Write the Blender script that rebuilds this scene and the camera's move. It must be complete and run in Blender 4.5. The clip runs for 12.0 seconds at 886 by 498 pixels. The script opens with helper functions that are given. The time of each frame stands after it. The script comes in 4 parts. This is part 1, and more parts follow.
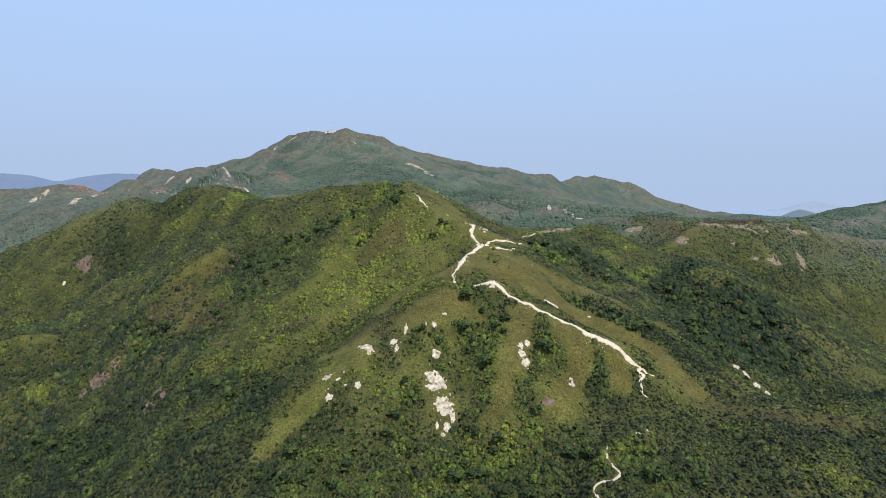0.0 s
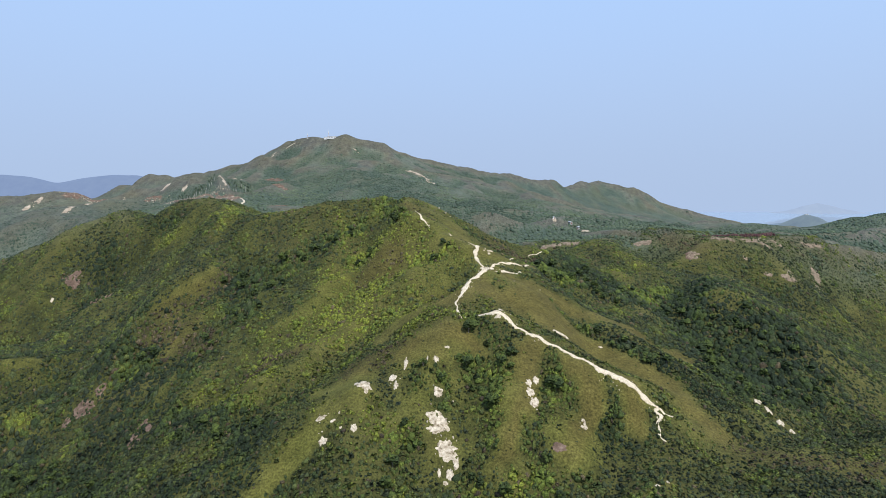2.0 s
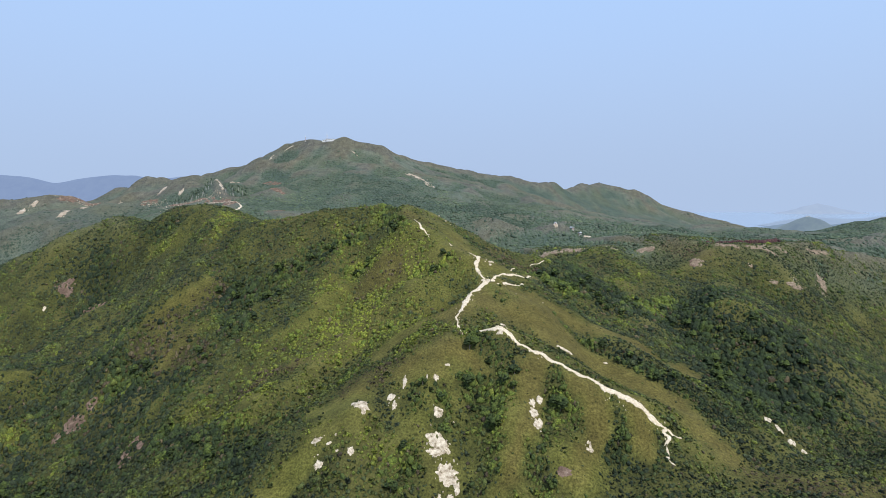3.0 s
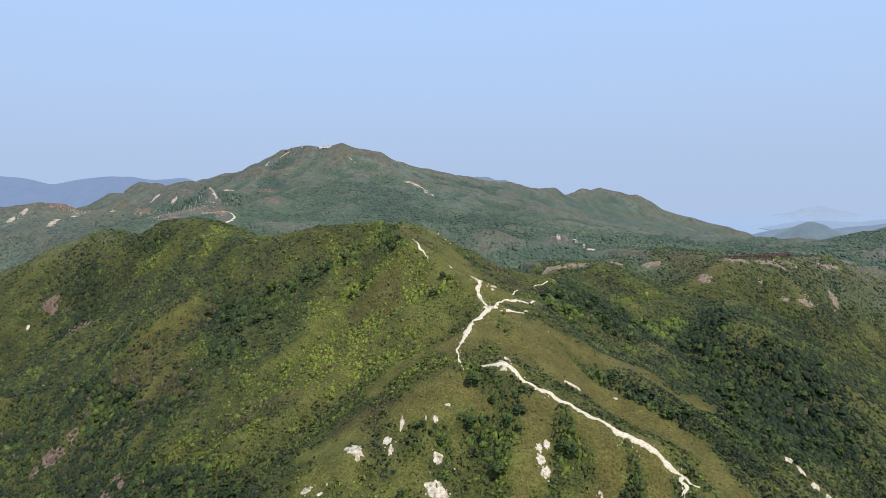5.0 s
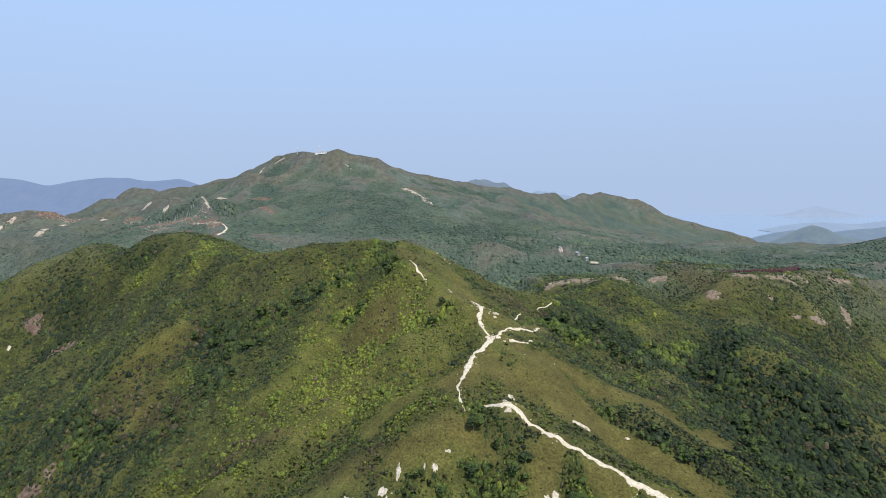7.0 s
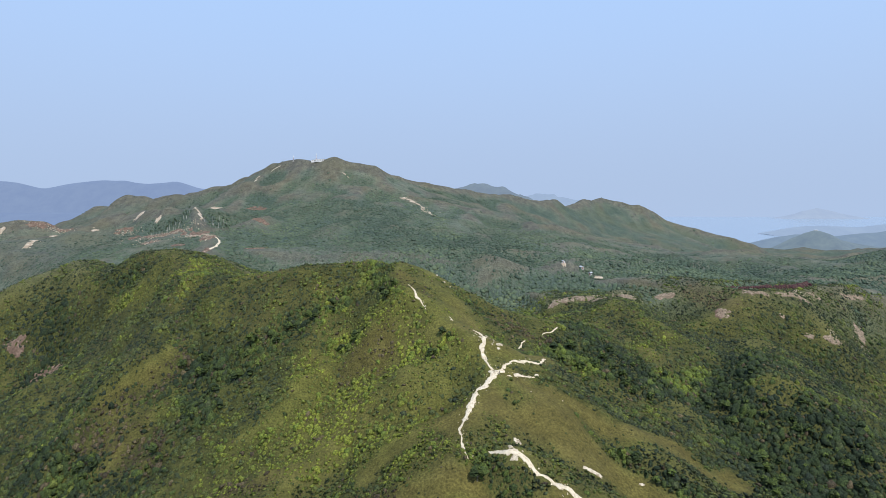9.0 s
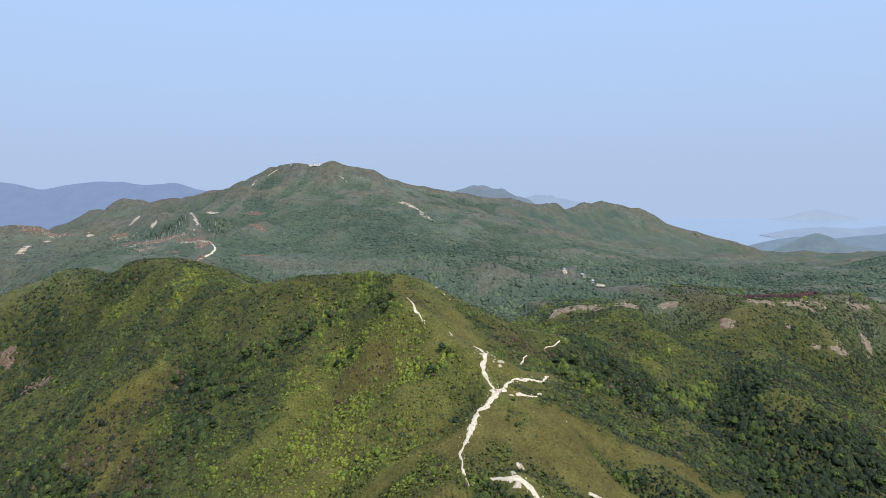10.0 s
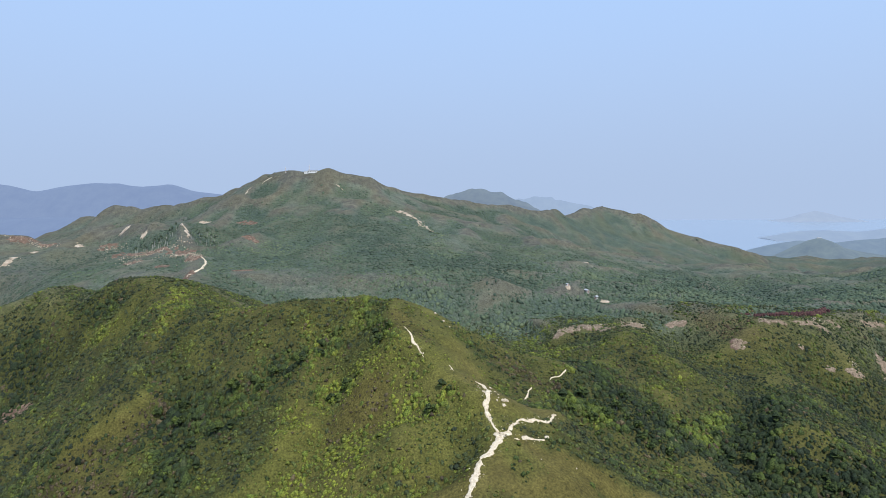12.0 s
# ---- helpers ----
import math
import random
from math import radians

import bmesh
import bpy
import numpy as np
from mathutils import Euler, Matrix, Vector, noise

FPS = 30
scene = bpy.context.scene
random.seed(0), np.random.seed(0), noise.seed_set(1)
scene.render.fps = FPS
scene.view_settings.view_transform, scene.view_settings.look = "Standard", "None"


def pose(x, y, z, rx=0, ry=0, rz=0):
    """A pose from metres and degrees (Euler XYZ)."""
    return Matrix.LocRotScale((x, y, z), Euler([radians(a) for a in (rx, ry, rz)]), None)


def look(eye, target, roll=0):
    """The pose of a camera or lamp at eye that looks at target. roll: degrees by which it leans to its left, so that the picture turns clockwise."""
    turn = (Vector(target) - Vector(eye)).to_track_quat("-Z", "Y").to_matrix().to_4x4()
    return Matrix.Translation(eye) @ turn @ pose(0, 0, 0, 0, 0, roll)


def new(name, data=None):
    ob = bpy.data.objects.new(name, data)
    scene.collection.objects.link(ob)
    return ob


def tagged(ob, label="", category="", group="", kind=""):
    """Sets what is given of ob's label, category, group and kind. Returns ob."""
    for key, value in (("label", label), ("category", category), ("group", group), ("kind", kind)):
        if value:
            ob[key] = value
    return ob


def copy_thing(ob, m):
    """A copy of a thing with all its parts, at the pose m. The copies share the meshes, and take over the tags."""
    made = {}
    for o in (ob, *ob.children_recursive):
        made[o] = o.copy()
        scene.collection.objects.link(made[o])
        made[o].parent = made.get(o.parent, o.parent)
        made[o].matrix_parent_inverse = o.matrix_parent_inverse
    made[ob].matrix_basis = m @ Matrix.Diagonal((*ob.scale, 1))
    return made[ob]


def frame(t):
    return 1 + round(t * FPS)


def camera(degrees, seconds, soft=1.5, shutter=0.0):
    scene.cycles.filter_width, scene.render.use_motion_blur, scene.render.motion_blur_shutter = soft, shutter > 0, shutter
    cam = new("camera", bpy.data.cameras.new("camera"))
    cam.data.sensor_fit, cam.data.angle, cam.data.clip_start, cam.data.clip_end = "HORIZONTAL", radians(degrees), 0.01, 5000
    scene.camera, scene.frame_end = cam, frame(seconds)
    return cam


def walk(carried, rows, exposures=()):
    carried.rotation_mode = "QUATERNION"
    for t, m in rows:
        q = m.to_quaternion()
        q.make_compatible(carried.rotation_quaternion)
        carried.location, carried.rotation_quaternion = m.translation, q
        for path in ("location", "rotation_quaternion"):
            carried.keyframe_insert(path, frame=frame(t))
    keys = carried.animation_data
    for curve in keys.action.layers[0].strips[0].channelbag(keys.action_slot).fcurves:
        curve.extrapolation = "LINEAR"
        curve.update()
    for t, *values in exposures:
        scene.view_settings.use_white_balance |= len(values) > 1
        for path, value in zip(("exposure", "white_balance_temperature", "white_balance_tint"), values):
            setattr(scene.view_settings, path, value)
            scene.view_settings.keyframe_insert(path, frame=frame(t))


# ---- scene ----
cam = camera(70.9, 12.0, 0.8)
METRES, EYE, TILT, LEAN, TURN = 160.0, 440.0, -5.4, 0.0, 0.0
ROWS = [
    (0.0, 0.0, 0.0, 0.0, 0.0, 0.0, -0.0),
    (0.5, -0.002, 0.0348, 0.0236, 0.2, 0.01, -0.03),
    (1.0, -0.0027, 0.0704, 0.0472, 0.16, 0.01, -0.04),
    (1.5, -0.0038, 0.1058, 0.071, 0.13, 0.0, -0.06),
    (2.0, -0.0048, 0.1411, 0.0946, 0.11, 0.01, -0.07),
    (2.5, -0.0062, 0.176, 0.1185, 0.08, -0.02, -0.09),
    (3.0, -0.0074, 0.2098, 0.1418, 0.06, -0.04, -0.07),
    (5.0, -0.0113, 0.3428, 0.2362, -0.05, -0.06, -0.11),
    (5.5, -0.0129, 0.3781, 0.2601, -0.08, -0.08, -0.1),
    (6.0, -0.014, 0.4135, 0.2837, -0.14, -0.08, -0.1),
    (6.5, -0.0145, 0.4476, 0.3073, -0.19, -0.1, -0.08),
    (7.0, -0.0158, 0.4808, 0.3309, -0.23, -0.13, -0.05),
    (9.0, -0.0213, 0.6124, 0.4229, -0.36, -0.07, 0.03),
    (9.5, -0.0222, 0.6453, 0.4463, -0.41, -0.06, 0.05),
    (10.0, -0.0236, 0.6789, 0.4701, -0.46, -0.05, 0.04),
    (10.5, -0.0251, 0.7136, 0.4938, -0.5, -0.03, 0.04),
    (11.0, -0.0262, 0.75, 0.5178, -0.56, -0.05, 0.05),
    (11.5, -0.0279, 0.7868, 0.5418, -0.62, -0.05, 0.06),
    (12.0, -0.0289, 0.8237, 0.566, -0.67, -0.07, 0.07),
]
walk(cam, [(t, pose(0, 0, EYE, TILT, LEAN, TURN) @ pose(METRES * x, METRES * y, METRES * z, 90 + pitch, roll, yaw)) for t, x, y, z, yaw, pitch, roll in ROWS])

# ---- light ----
SUN_HEIGHT, SUN_TURN = 54.0, 152.0   # degrees above the horizon; compass degrees, clockwise from straight ahead
world = bpy.data.worlds.new("sky")
scene.world = world
world.use_nodes = True
wn, wl = world.node_tree.nodes, world.node_tree.links
wn.clear()
sky = wn.new("ShaderNodeTexSky")
sky.sky_type, sky.sun_disc = "NISHITA", False
sky.sun_elevation, sky.sun_rotation = radians(SUN_HEIGHT), radians(SUN_TURN)
sky.altitude, sky.air_density, sky.dust_density, sky.ozone_density = 300.0, 1.0, 1.8, 1.0
# a hazy day: low down the sky pales to an even grey blue, all round
aim = wn.new("ShaderNodeTexCoord")
lifted = wn.new("ShaderNodeVectorMath")
lifted.operation = "MAXIMUM"
lifted.inputs[1].default_value = (-2.0, -2.0, 0.0)
wl.new(aim.outputs["Generated"], lifted.inputs[0])
eased = wn.new("ShaderNodeVectorMath")
eased.operation = "ADD"
eased.inputs[1].default_value = (0.0, 0.0, 0.25)
wl.new(lifted.outputs["Vector"], eased.inputs[0])
wl.new(eased.outputs["Vector"], sky.inputs["Vector"])
parts = wn.new("ShaderNodeSeparateXYZ")
wl.new(aim.outputs["Generated"], parts.inputs[0])
rise = wn.new("ShaderNodeMapRange")
rise.interpolation_type = "SMOOTHSTEP"
rise.inputs["From Min"].default_value, rise.inputs["From Max"].default_value = -0.02, 0.42
wl.new(parts.outputs["Z"], rise.inputs["Value"])
hazy = wn.new("ShaderNodeMix")
hazy.data_type = "RGBA"
hazy.inputs[6].default_value = (1.76, 2.27, 3.20, 1.0)
wl.new(rise.outputs["Result"], hazy.inputs[0])
veil = wn.new("ShaderNodeMix")
veil.data_type = "RGBA"
veil.inputs[0].default_value, veil.inputs[7].default_value = 0.6, (2.35, 3.42, 5.2, 1.0)
wl.new(sky.outputs["Color"], veil.inputs[6])
wl.new(veil.outputs[2], hazy.inputs[7])
backg = wn.new("ShaderNodeBackground")
backg.inputs["Strength"].default_value = 0.245
wl.new(hazy.outputs[2], backg.inputs["Color"])
wl.new(backg.outputs["Background"], wn.new("ShaderNodeOutputWorld").inputs["Surface"])
sun = new("sun", bpy.data.lights.new("sun", "SUN"))
sun.data.energy, sun.data.angle, sun.data.color = 3.7, radians(0.6), (1.0, 0.95, 0.87)
a, e = radians(SUN_TURN), radians(SUN_HEIGHT)
sun.matrix_world = look((300 * math.sin(a), 300 * math.cos(a), 900), (0, 0, 900 - 300 * math.tan(e)))
scene.view_settings.exposure = 0.0


# ---- materials ----
def material(name, rough=0.85):
    m = bpy.data.materials.new(name)
    m.use_nodes = True
    nodes, links = m.node_tree.nodes, m.node_tree.links
    shader = nodes["Principled BSDF"]
    shader.inputs["Roughness"].default_value = rough
    shader.inputs["Specular IOR Level"].default_value = 0.15
    return m, nodes, links, shader


def noise_node(nodes, links, scale, detail=4.0, rough=0.6, coords=None):
    n = nodes.new("ShaderNodeTexNoise")
    n.inputs["Scale"].default_value, n.inputs["Detail"].default_value, n.inputs["Roughness"].default_value = scale, detail, rough
    if coords is None:
        coords = nodes.new("ShaderNodeNewGeometry").outputs["Position"]
    links.new(coords, n.inputs["Vector"])
    return n.outputs["Fac"]


def ramp(nodes, links, fac, stops):
    r = nodes.new("ShaderNodeValToRGB")
    while len(r.color_ramp.elements) < len(stops):
        r.color_ramp.elements.new(0.5)
    for el, (at, col) in zip(r.color_ramp.elements, stops):
        el.position, el.color = at, (*col, 1.0)
    links.new(fac, r.inputs["Fac"])
    return r.outputs["Color"]


def mixed(nodes, links, fac, a, b, how="MIX"):
    m = nodes.new("ShaderNodeMix")
    m.data_type, m.blend_type = "RGBA", how
    f, ca, cb = m.inputs[0], m.inputs[6], m.inputs[7]
    for value, socket in ((fac, f), (a, ca), (b, cb)):
        if isinstance(value, bpy.types.NodeSocket):
            links.new(value, socket)
        else:
            socket.default_value = value if socket is f else (*value, 1.0)
    return m.outputs[2]


def sums(nodes, links, how, a, b):
    m = nodes.new("ShaderNodeMath")
    m.operation, m.use_clamp = how, False
    for value, socket in ((a, m.inputs[0]), (b, m.inputs[1])):
        if isinstance(value, bpy.types.NodeSocket):
            links.new(value, socket)
        else:
            socket.default_value = value
    return m.outputs[0]


def spread(nodes, links, fac, low, high, to_low=0.0, to_high=1.0):
    m = nodes.new("ShaderNodeMapRange")
    links.new(fac, m.inputs[0])
    for i, v in enumerate((low, high, to_low, to_high)):
        m.inputs[i + 1].default_value = v
    return m.outputs[0]


def bumped(nodes, links, shader, height, strength, distance):
    b = nodes.new("ShaderNodeBump")
    b.inputs["Strength"].default_value, b.inputs["Distance"].default_value = strength, distance
    links.new(height, b.inputs["Height"])
    links.new(b.outputs["Normal"], shader.inputs["Normal"])


def attribute(nodes, name):
    a = nodes.new("ShaderNodeAttribute")
    a.attribute_name = name
    return a.outputs["Fac"]


def make_ground():
    """Hill turf: olive grass, dry bracken, dark undergrowth and wood canopy, by the cover that each spot has."""
    m, n, l, s = material("hillside")
    fine, mid, broad = noise_node(n, l, 0.9, 5), noise_node(n, l, 0.11, 5), noise_node(n, l, 0.018, 4)
    grass = ramp(n, l, mid, [(0.30, (0.073, 0.075, 0.017)), (0.50, (0.106, 0.106, 0.024)), (0.70, (0.139, 0.134, 0.034))])
    dry = ramp(n, l, mid, [(0.3, (0.072, 0.059, 0.017)), (0.55, (0.104, 0.087, 0.024)), (0.75, (0.138, 0.116, 0.034))])
    scrub = ramp(n, l, mid, [(0.32, (0.026, 0.031, 0.011)), (0.5, (0.046, 0.051, 0.015)), (0.68, (0.072, 0.076, 0.021))])
    # far ground is paled and blued: distance haze put into its base colour
    hazed_upland = ramp(n, l, mid, [(0.36, (0.092, 0.112, 0.090)), (0.5, (0.124, 0.146, 0.114)), (0.64, (0.156, 0.174, 0.134))])
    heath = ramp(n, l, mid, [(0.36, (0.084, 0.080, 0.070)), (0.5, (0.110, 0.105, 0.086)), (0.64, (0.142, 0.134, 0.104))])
    hazed_upland = mixed(n, l, attribute(n, "dry"), hazed_upland, heath)
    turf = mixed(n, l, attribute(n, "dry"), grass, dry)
    turf = mixed(n, l, attribute(n, "hazed_upland"), turf, hazed_upland)
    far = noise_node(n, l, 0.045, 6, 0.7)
    # far wood carries the same haze in its colour
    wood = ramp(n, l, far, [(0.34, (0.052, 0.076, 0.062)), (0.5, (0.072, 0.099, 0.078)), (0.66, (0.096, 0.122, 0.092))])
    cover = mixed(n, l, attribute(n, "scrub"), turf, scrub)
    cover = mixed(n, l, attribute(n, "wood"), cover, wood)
    shade = ramp(n, l, fine, [(0.32, (0.45, 0.46, 0.45)), (0.68, (1.5, 1.5, 1.45))])
    col = mixed(n, l, 1.0, cover, shade, "MULTIPLY")
    col = mixed(n, l, spread(n, l, broad, 0.42, 0.62, 0.0, 0.22), col, (0.125, 0.108, 0.040))
    l.new(col, s.inputs["Base Color"])
    crowns = sums(n, l, "MULTIPLY", noise_node(n, l, 0.22, 3, 0.6), sums(n, l, "MULTIPLY", attribute(n, "hazed_upland"), 3.5))
    bumped(n, l, s, sums(n, l, "ADD", crowns, sums(n, l, "ADD", fine, sums(n, l, "MULTIPLY", mid, 2.0))), 0.9, 0.9)
    return m


def make_leaves(name, stops, scale=1.4, dim=0.24, relief_share=1.0):
    """Foliage: each clump takes its own tone, broken by light and dark leaf masses."""
    m, n, l, s = material(name, 0.75)
    tone = ramp(n, l, attribute(n, "tone"), stops)
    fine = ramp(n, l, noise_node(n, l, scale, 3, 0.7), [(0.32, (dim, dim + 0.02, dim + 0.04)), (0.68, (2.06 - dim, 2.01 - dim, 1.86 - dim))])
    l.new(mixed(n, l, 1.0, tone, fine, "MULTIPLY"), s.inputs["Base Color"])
    bumped(n, l, s, noise_node(n, l, scale * 1.3, 3, 0.7), relief_share, 0.9 / scale)
    return m


def make_bare(name, stops, scale=0.5, lift=0.6):
    """Bare weathered ground: pale grit, darker runnels and stains."""
    m, n, l, s = material(name, 0.9)
    grit, stain = noise_node(n, l, scale * 5, 6, 0.7), noise_node(n, l, scale, 5, 0.65)
    col = ramp(n, l, stain, stops)
    spot = ramp(n, l, grit, [(0.3, (0.72, 0.70, 0.66)), (0.65, (1.1, 1.1, 1.1))])
    l.new(mixed(n, l, 1.0, col, spot, "MULTIPLY"), s.inputs["Base Color"])
    bumped(n, l, s, sums(n, l, "ADD", grit, stain), lift, 0.5)
    return m


GROUND = make_ground()
# dark stops carry extra blue: valley haze put into the leaf colour
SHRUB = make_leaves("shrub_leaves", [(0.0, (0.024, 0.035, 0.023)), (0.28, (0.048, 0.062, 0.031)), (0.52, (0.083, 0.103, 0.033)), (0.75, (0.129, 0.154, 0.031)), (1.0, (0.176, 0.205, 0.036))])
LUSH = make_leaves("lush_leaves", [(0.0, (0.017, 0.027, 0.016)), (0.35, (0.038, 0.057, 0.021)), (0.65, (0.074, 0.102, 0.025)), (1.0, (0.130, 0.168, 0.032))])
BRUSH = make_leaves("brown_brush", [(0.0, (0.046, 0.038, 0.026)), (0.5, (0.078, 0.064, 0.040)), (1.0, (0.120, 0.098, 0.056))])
# paler, bluer and flatter than the near leaves: haze painted into the colour
WOODS = make_leaves("hazed_wood_leaves", [(0.0, (0.046, 0.070, 0.052)), (0.45, (0.072, 0.104, 0.070)), (0.8, (0.116, 0.146, 0.086)), (1.0, (0.19, 0.215, 0.110))], 0.6, 0.74, 0.25)
PALE = make_bare("bleached_granite", [(0.34, (0.19, 0.15, 0.09)), (0.46, (0.46, 0.39, 0.29)), (0.64, (0.69, 0.61, 0.48))])
PATH = make_bare("trodden_path", [(0.3, (0.46, 0.37, 0.25)), (0.5, (0.67, 0.575, 0.43)), (0.7, (0.76, 0.68, 0.54))], 0.8)
TAN = make_bare("weathered_scar", [(0.3, (0.24, 0.19, 0.14)), (0.5, (0.40, 0.33, 0.25)), (0.7, (0.55, 0.48, 0.40))], 0.12)
BANK = make_bare("tan_bank", [(0.3, (0.11, 0.085, 0.058)), (0.5, (0.21, 0.160, 0.115)), (0.7, (0.40, 0.32, 0.25))], 0.7)
EARTH = make_bare("reddish_earth", [(0.3, (0.074, 0.052, 0.038)), (0.5, (0.150, 0.102, 0.076)), (0.7, (0.27, 0.20, 0.155))], 0.35)


# ---- the shape of the land ----
RIDGES = [
    # main
    ([(60, 235, 312), (72, 263, 324.3), (85, 290, 329.1), (101, 311, 334.8), (106, 321, 343.4), (90, 332, 358.9), (68, 339, 366.9), (45, 352, 377.6), (29, 362, 384), (14, 380, 387.3), (12, 398, 394), (24, 420, 401.8), (22, 435, 406.1), (16, 448, 416.1), (0, 464, 421.6), (-13, 478, 426.7), (-26, 495, 436.4), (-32, 520, 443.6), (-31, 540, 447.1)],
     (1.36, 0.84), (0.38, 0.88), 60, 6),
    # brow
    ([(-31, 540, 442.4), (-54, 548, 446.4), (-101, 556, 443), (-134, 570, 435.3), (-167, 575, 431.5), (-213, 601, 438.2), (-241, 657, 450.4), (-270, 666, 448.2), (-304, 648, 434.3), (-346, 685, 441.1), (-390, 668, 429.9), (-430, 705, 410), (-490, 700, 388), (-620, 680, 335)],
     (0.94, 1.11), (0.42, 0.56), 60, 8),
    # back
    ([(-242, 640, 446), (-238, 731, 430), (-290, 880, 442), (-325, 952, 467.1), (-379, 1000, 468), (-469, 1080, 462.3), (-567, 1080, 433.8), (-618, 1080, 436.4), (-659, 1080, 446.6), (-760, 1080, 440), (-1000, 1060, 420), (-1500, 1100, 380)],
     (0.86, 0.76), (0.38, 0.38), 60, 8),
    # mount
    ([(-1300, 1500, 380), (-815, 1420, 413.3), (-728, 1390, 425.2), (-634, 1364, 491.8), (-568, 1350, 476.1), (-506, 1320, 487.1), (-455, 1300, 493.8), (-412, 1280, 502.3), (-349, 1230, 522.2), (-286, 1180, 542.4), (-223, 1150, 548.1), (-176, 1140, 551.6), (-115, 1150, 534), (-71, 1180, 518), (-15, 1220, 504), (25, 1260, 496), (101, 1320, 485), (216, 1394, 473), (279, 1500, 467.5), (391, 1620, 477.3), (479, 1620, 458), (544, 1610, 428), (608, 1600, 408), (684, 1587, 393), (737, 1560, 380), (783, 1500, 350)],
     (0.51, 0.30), (1.14, 0.13), 75, 10),
    # apron
    ([(-150, 867, 436), (-80, 845, 428.2), (38, 806, 420.4), (141, 814, 407), (181, 801, 402), (300, 850, 404)],
     (0.03, 0.15), (0.30, 0.25), 60, 20),
    # plateau
    ([(105, 668, 396), (180, 694, 397.4), (232, 691, 409.9), (277, 681, 402.5), (326, 681, 403.8), (369, 719, 394.9), (430, 765, 396), (520, 800, 408), (640, 900, 417), (800, 900, 425), (1100, 900, 420)],
     (0.00, 0.11), (0.97, 0.94), 50, 8),
    # link
    ([(5, 520, 425.9), (53, 538, 407.7), (99, 559, 392.2), (138, 602, 405), (177, 691, 404.8)],
     (0.44, 0.56), (0.39, 0.44), 60, 8),
    # spur_r
    ([(250, 690, 409.3), (257, 625, 375.2), (225, 560, 374.8), (214, 499, 376.2), (213, 459, 350.1), (216, 428, 322), (225, 405, 300)],
     (0.31, 0.94), (0.53, 0.69), 60, 8),
    # spur_r2
    ([(57, 446, 399.8), (92, 422, 376.8), (115, 410, 361.8), (155, 401, 344.7), (182, 396, 325), (205, 392, 295)],
     (0.59, 0.71), (0.34, 0.52), 60, 8),
    # near_r
    ([(101, 311, 335.1), (141, 296, 329.4), (195, 316, 325.8), (260, 329, 330.5), (340, 330, 340), (450, 300, 340)],
     (0.56, 0.50), (0.13, 0.33), 60, 8),
    # left1
    ([(16, 448, 409.1), (-17, 438, 401), (-45, 425, 378.9), (-68, 404, 363.2), (-94, 367, 348.7), (-130, 345, 320.3)],
     (0.89, 0.81), (0.57, 0.64), 60, 6),
    # left2
    ([(-54, 548, 445.5), (-85, 496, 405.3), (-131, 476, 378.2), (-165, 455, 341.8), (-210, 428, 327.9), (-260, 400, 295.6)],
     (0.57, 0.75), (0.80, 0.76), 60, 6),
    # left3
    ([(-211, 620, 439.6), (-202, 542, 402.5), (-218, 501, 361.8), (-257, 477, 327.1), (-310, 441, 298.8)],
     (0.65, 0.65), (0.72, 0.89), 60, 6),
    # left4
    ([(-293, 650, 433.7), (-330, 640, 391.8), (-362, 600, 345), (-410, 560, 300)],
     (0.92, 0.79), (0.76, 0.76), 60, 6),
    # front1
    ([(12, 398, 390.3), (7, 361, 384.3), (-19, 335, 361), (-5, 316, 341), (2, 296, 322)],
     (0.95, 0.93), (0.31, 0.79), 60, 5),
    # front2
    ([(-19, 335, 359.1), (-42, 325, 370.8), (-58, 307, 335), (-75, 290, 318)],
     (0.97, 0.76), (0.68, 0.65), 60, 5),
    # front3
    ([(29, 362, 387.7), (30, 328, 360.9), (43, 312, 349), (48, 290, 325)],
     (0.69, 0.77), (0.87, 0.76), 60, 5),
    # mountain spurs
    ([(-176, 1140, 545), (-150, 1092, 505), (-112, 1052, 478), (-40, 1012, 460), (10, 985, 450)], (0.60, 0.40), (0.60, 0.40), 60, 10),
    ([(-223, 1150, 540), (-218, 1100, 500), (-200, 1050, 474), (-190, 980, 454)], (0.60, 0.40), (0.60, 0.40), 60, 10),
    ([(-286, 1180, 536), (-302, 1120, 508), (-312, 1050, 482), (-325, 952, 467)], (0.60, 0.40), (0.60, 0.40), 60, 10),
    ([(101, 1320, 482), (120, 1220, 450), (150, 1100, 432), (186, 926, 423)], (0.50, 0.40), (0.50, 0.40), 60, 12),
]
BEYOND = (3, 4, 17, 18, 19, 20)
KNOLLS = [
    (-266, 393, -10.6, 100),
    (-404, 606, -24.9, 100),
    (-24, 291, -16.1, 60),
    (207, 445, -9.2, 40),
    (214, 654, -19.9, 40),
    (-225, 400, -11.4, 40),
    (-268, 494, -5.6, 40),
    (-327, 612, -25.7, 40),
    (-265, 598, -18.1, 50),
    (-174, 1138, 4, 20),
    (59, 458, 5.4, 11),
    (-560, 800, -60, 110),
    (500, 905, -16, 110),
    (620, 1115, -20, 100),
    (790, 1400, -55, 150),
    (700, 1250, -22, 110),
    (550, 1000, -10, 80),
    (930, 1520, -20, 120),
    (-204, 1143, -2.5, 16),
]


def smooth_max(a, b, k):
    """The higher of two heights, with the crease between them rounded over k metres."""
    h = np.clip(0.5 + 0.5 * (a - b) / k, 0.0, 1.0)
    return b + (a - b) * h + k * h * (1.0 - h)


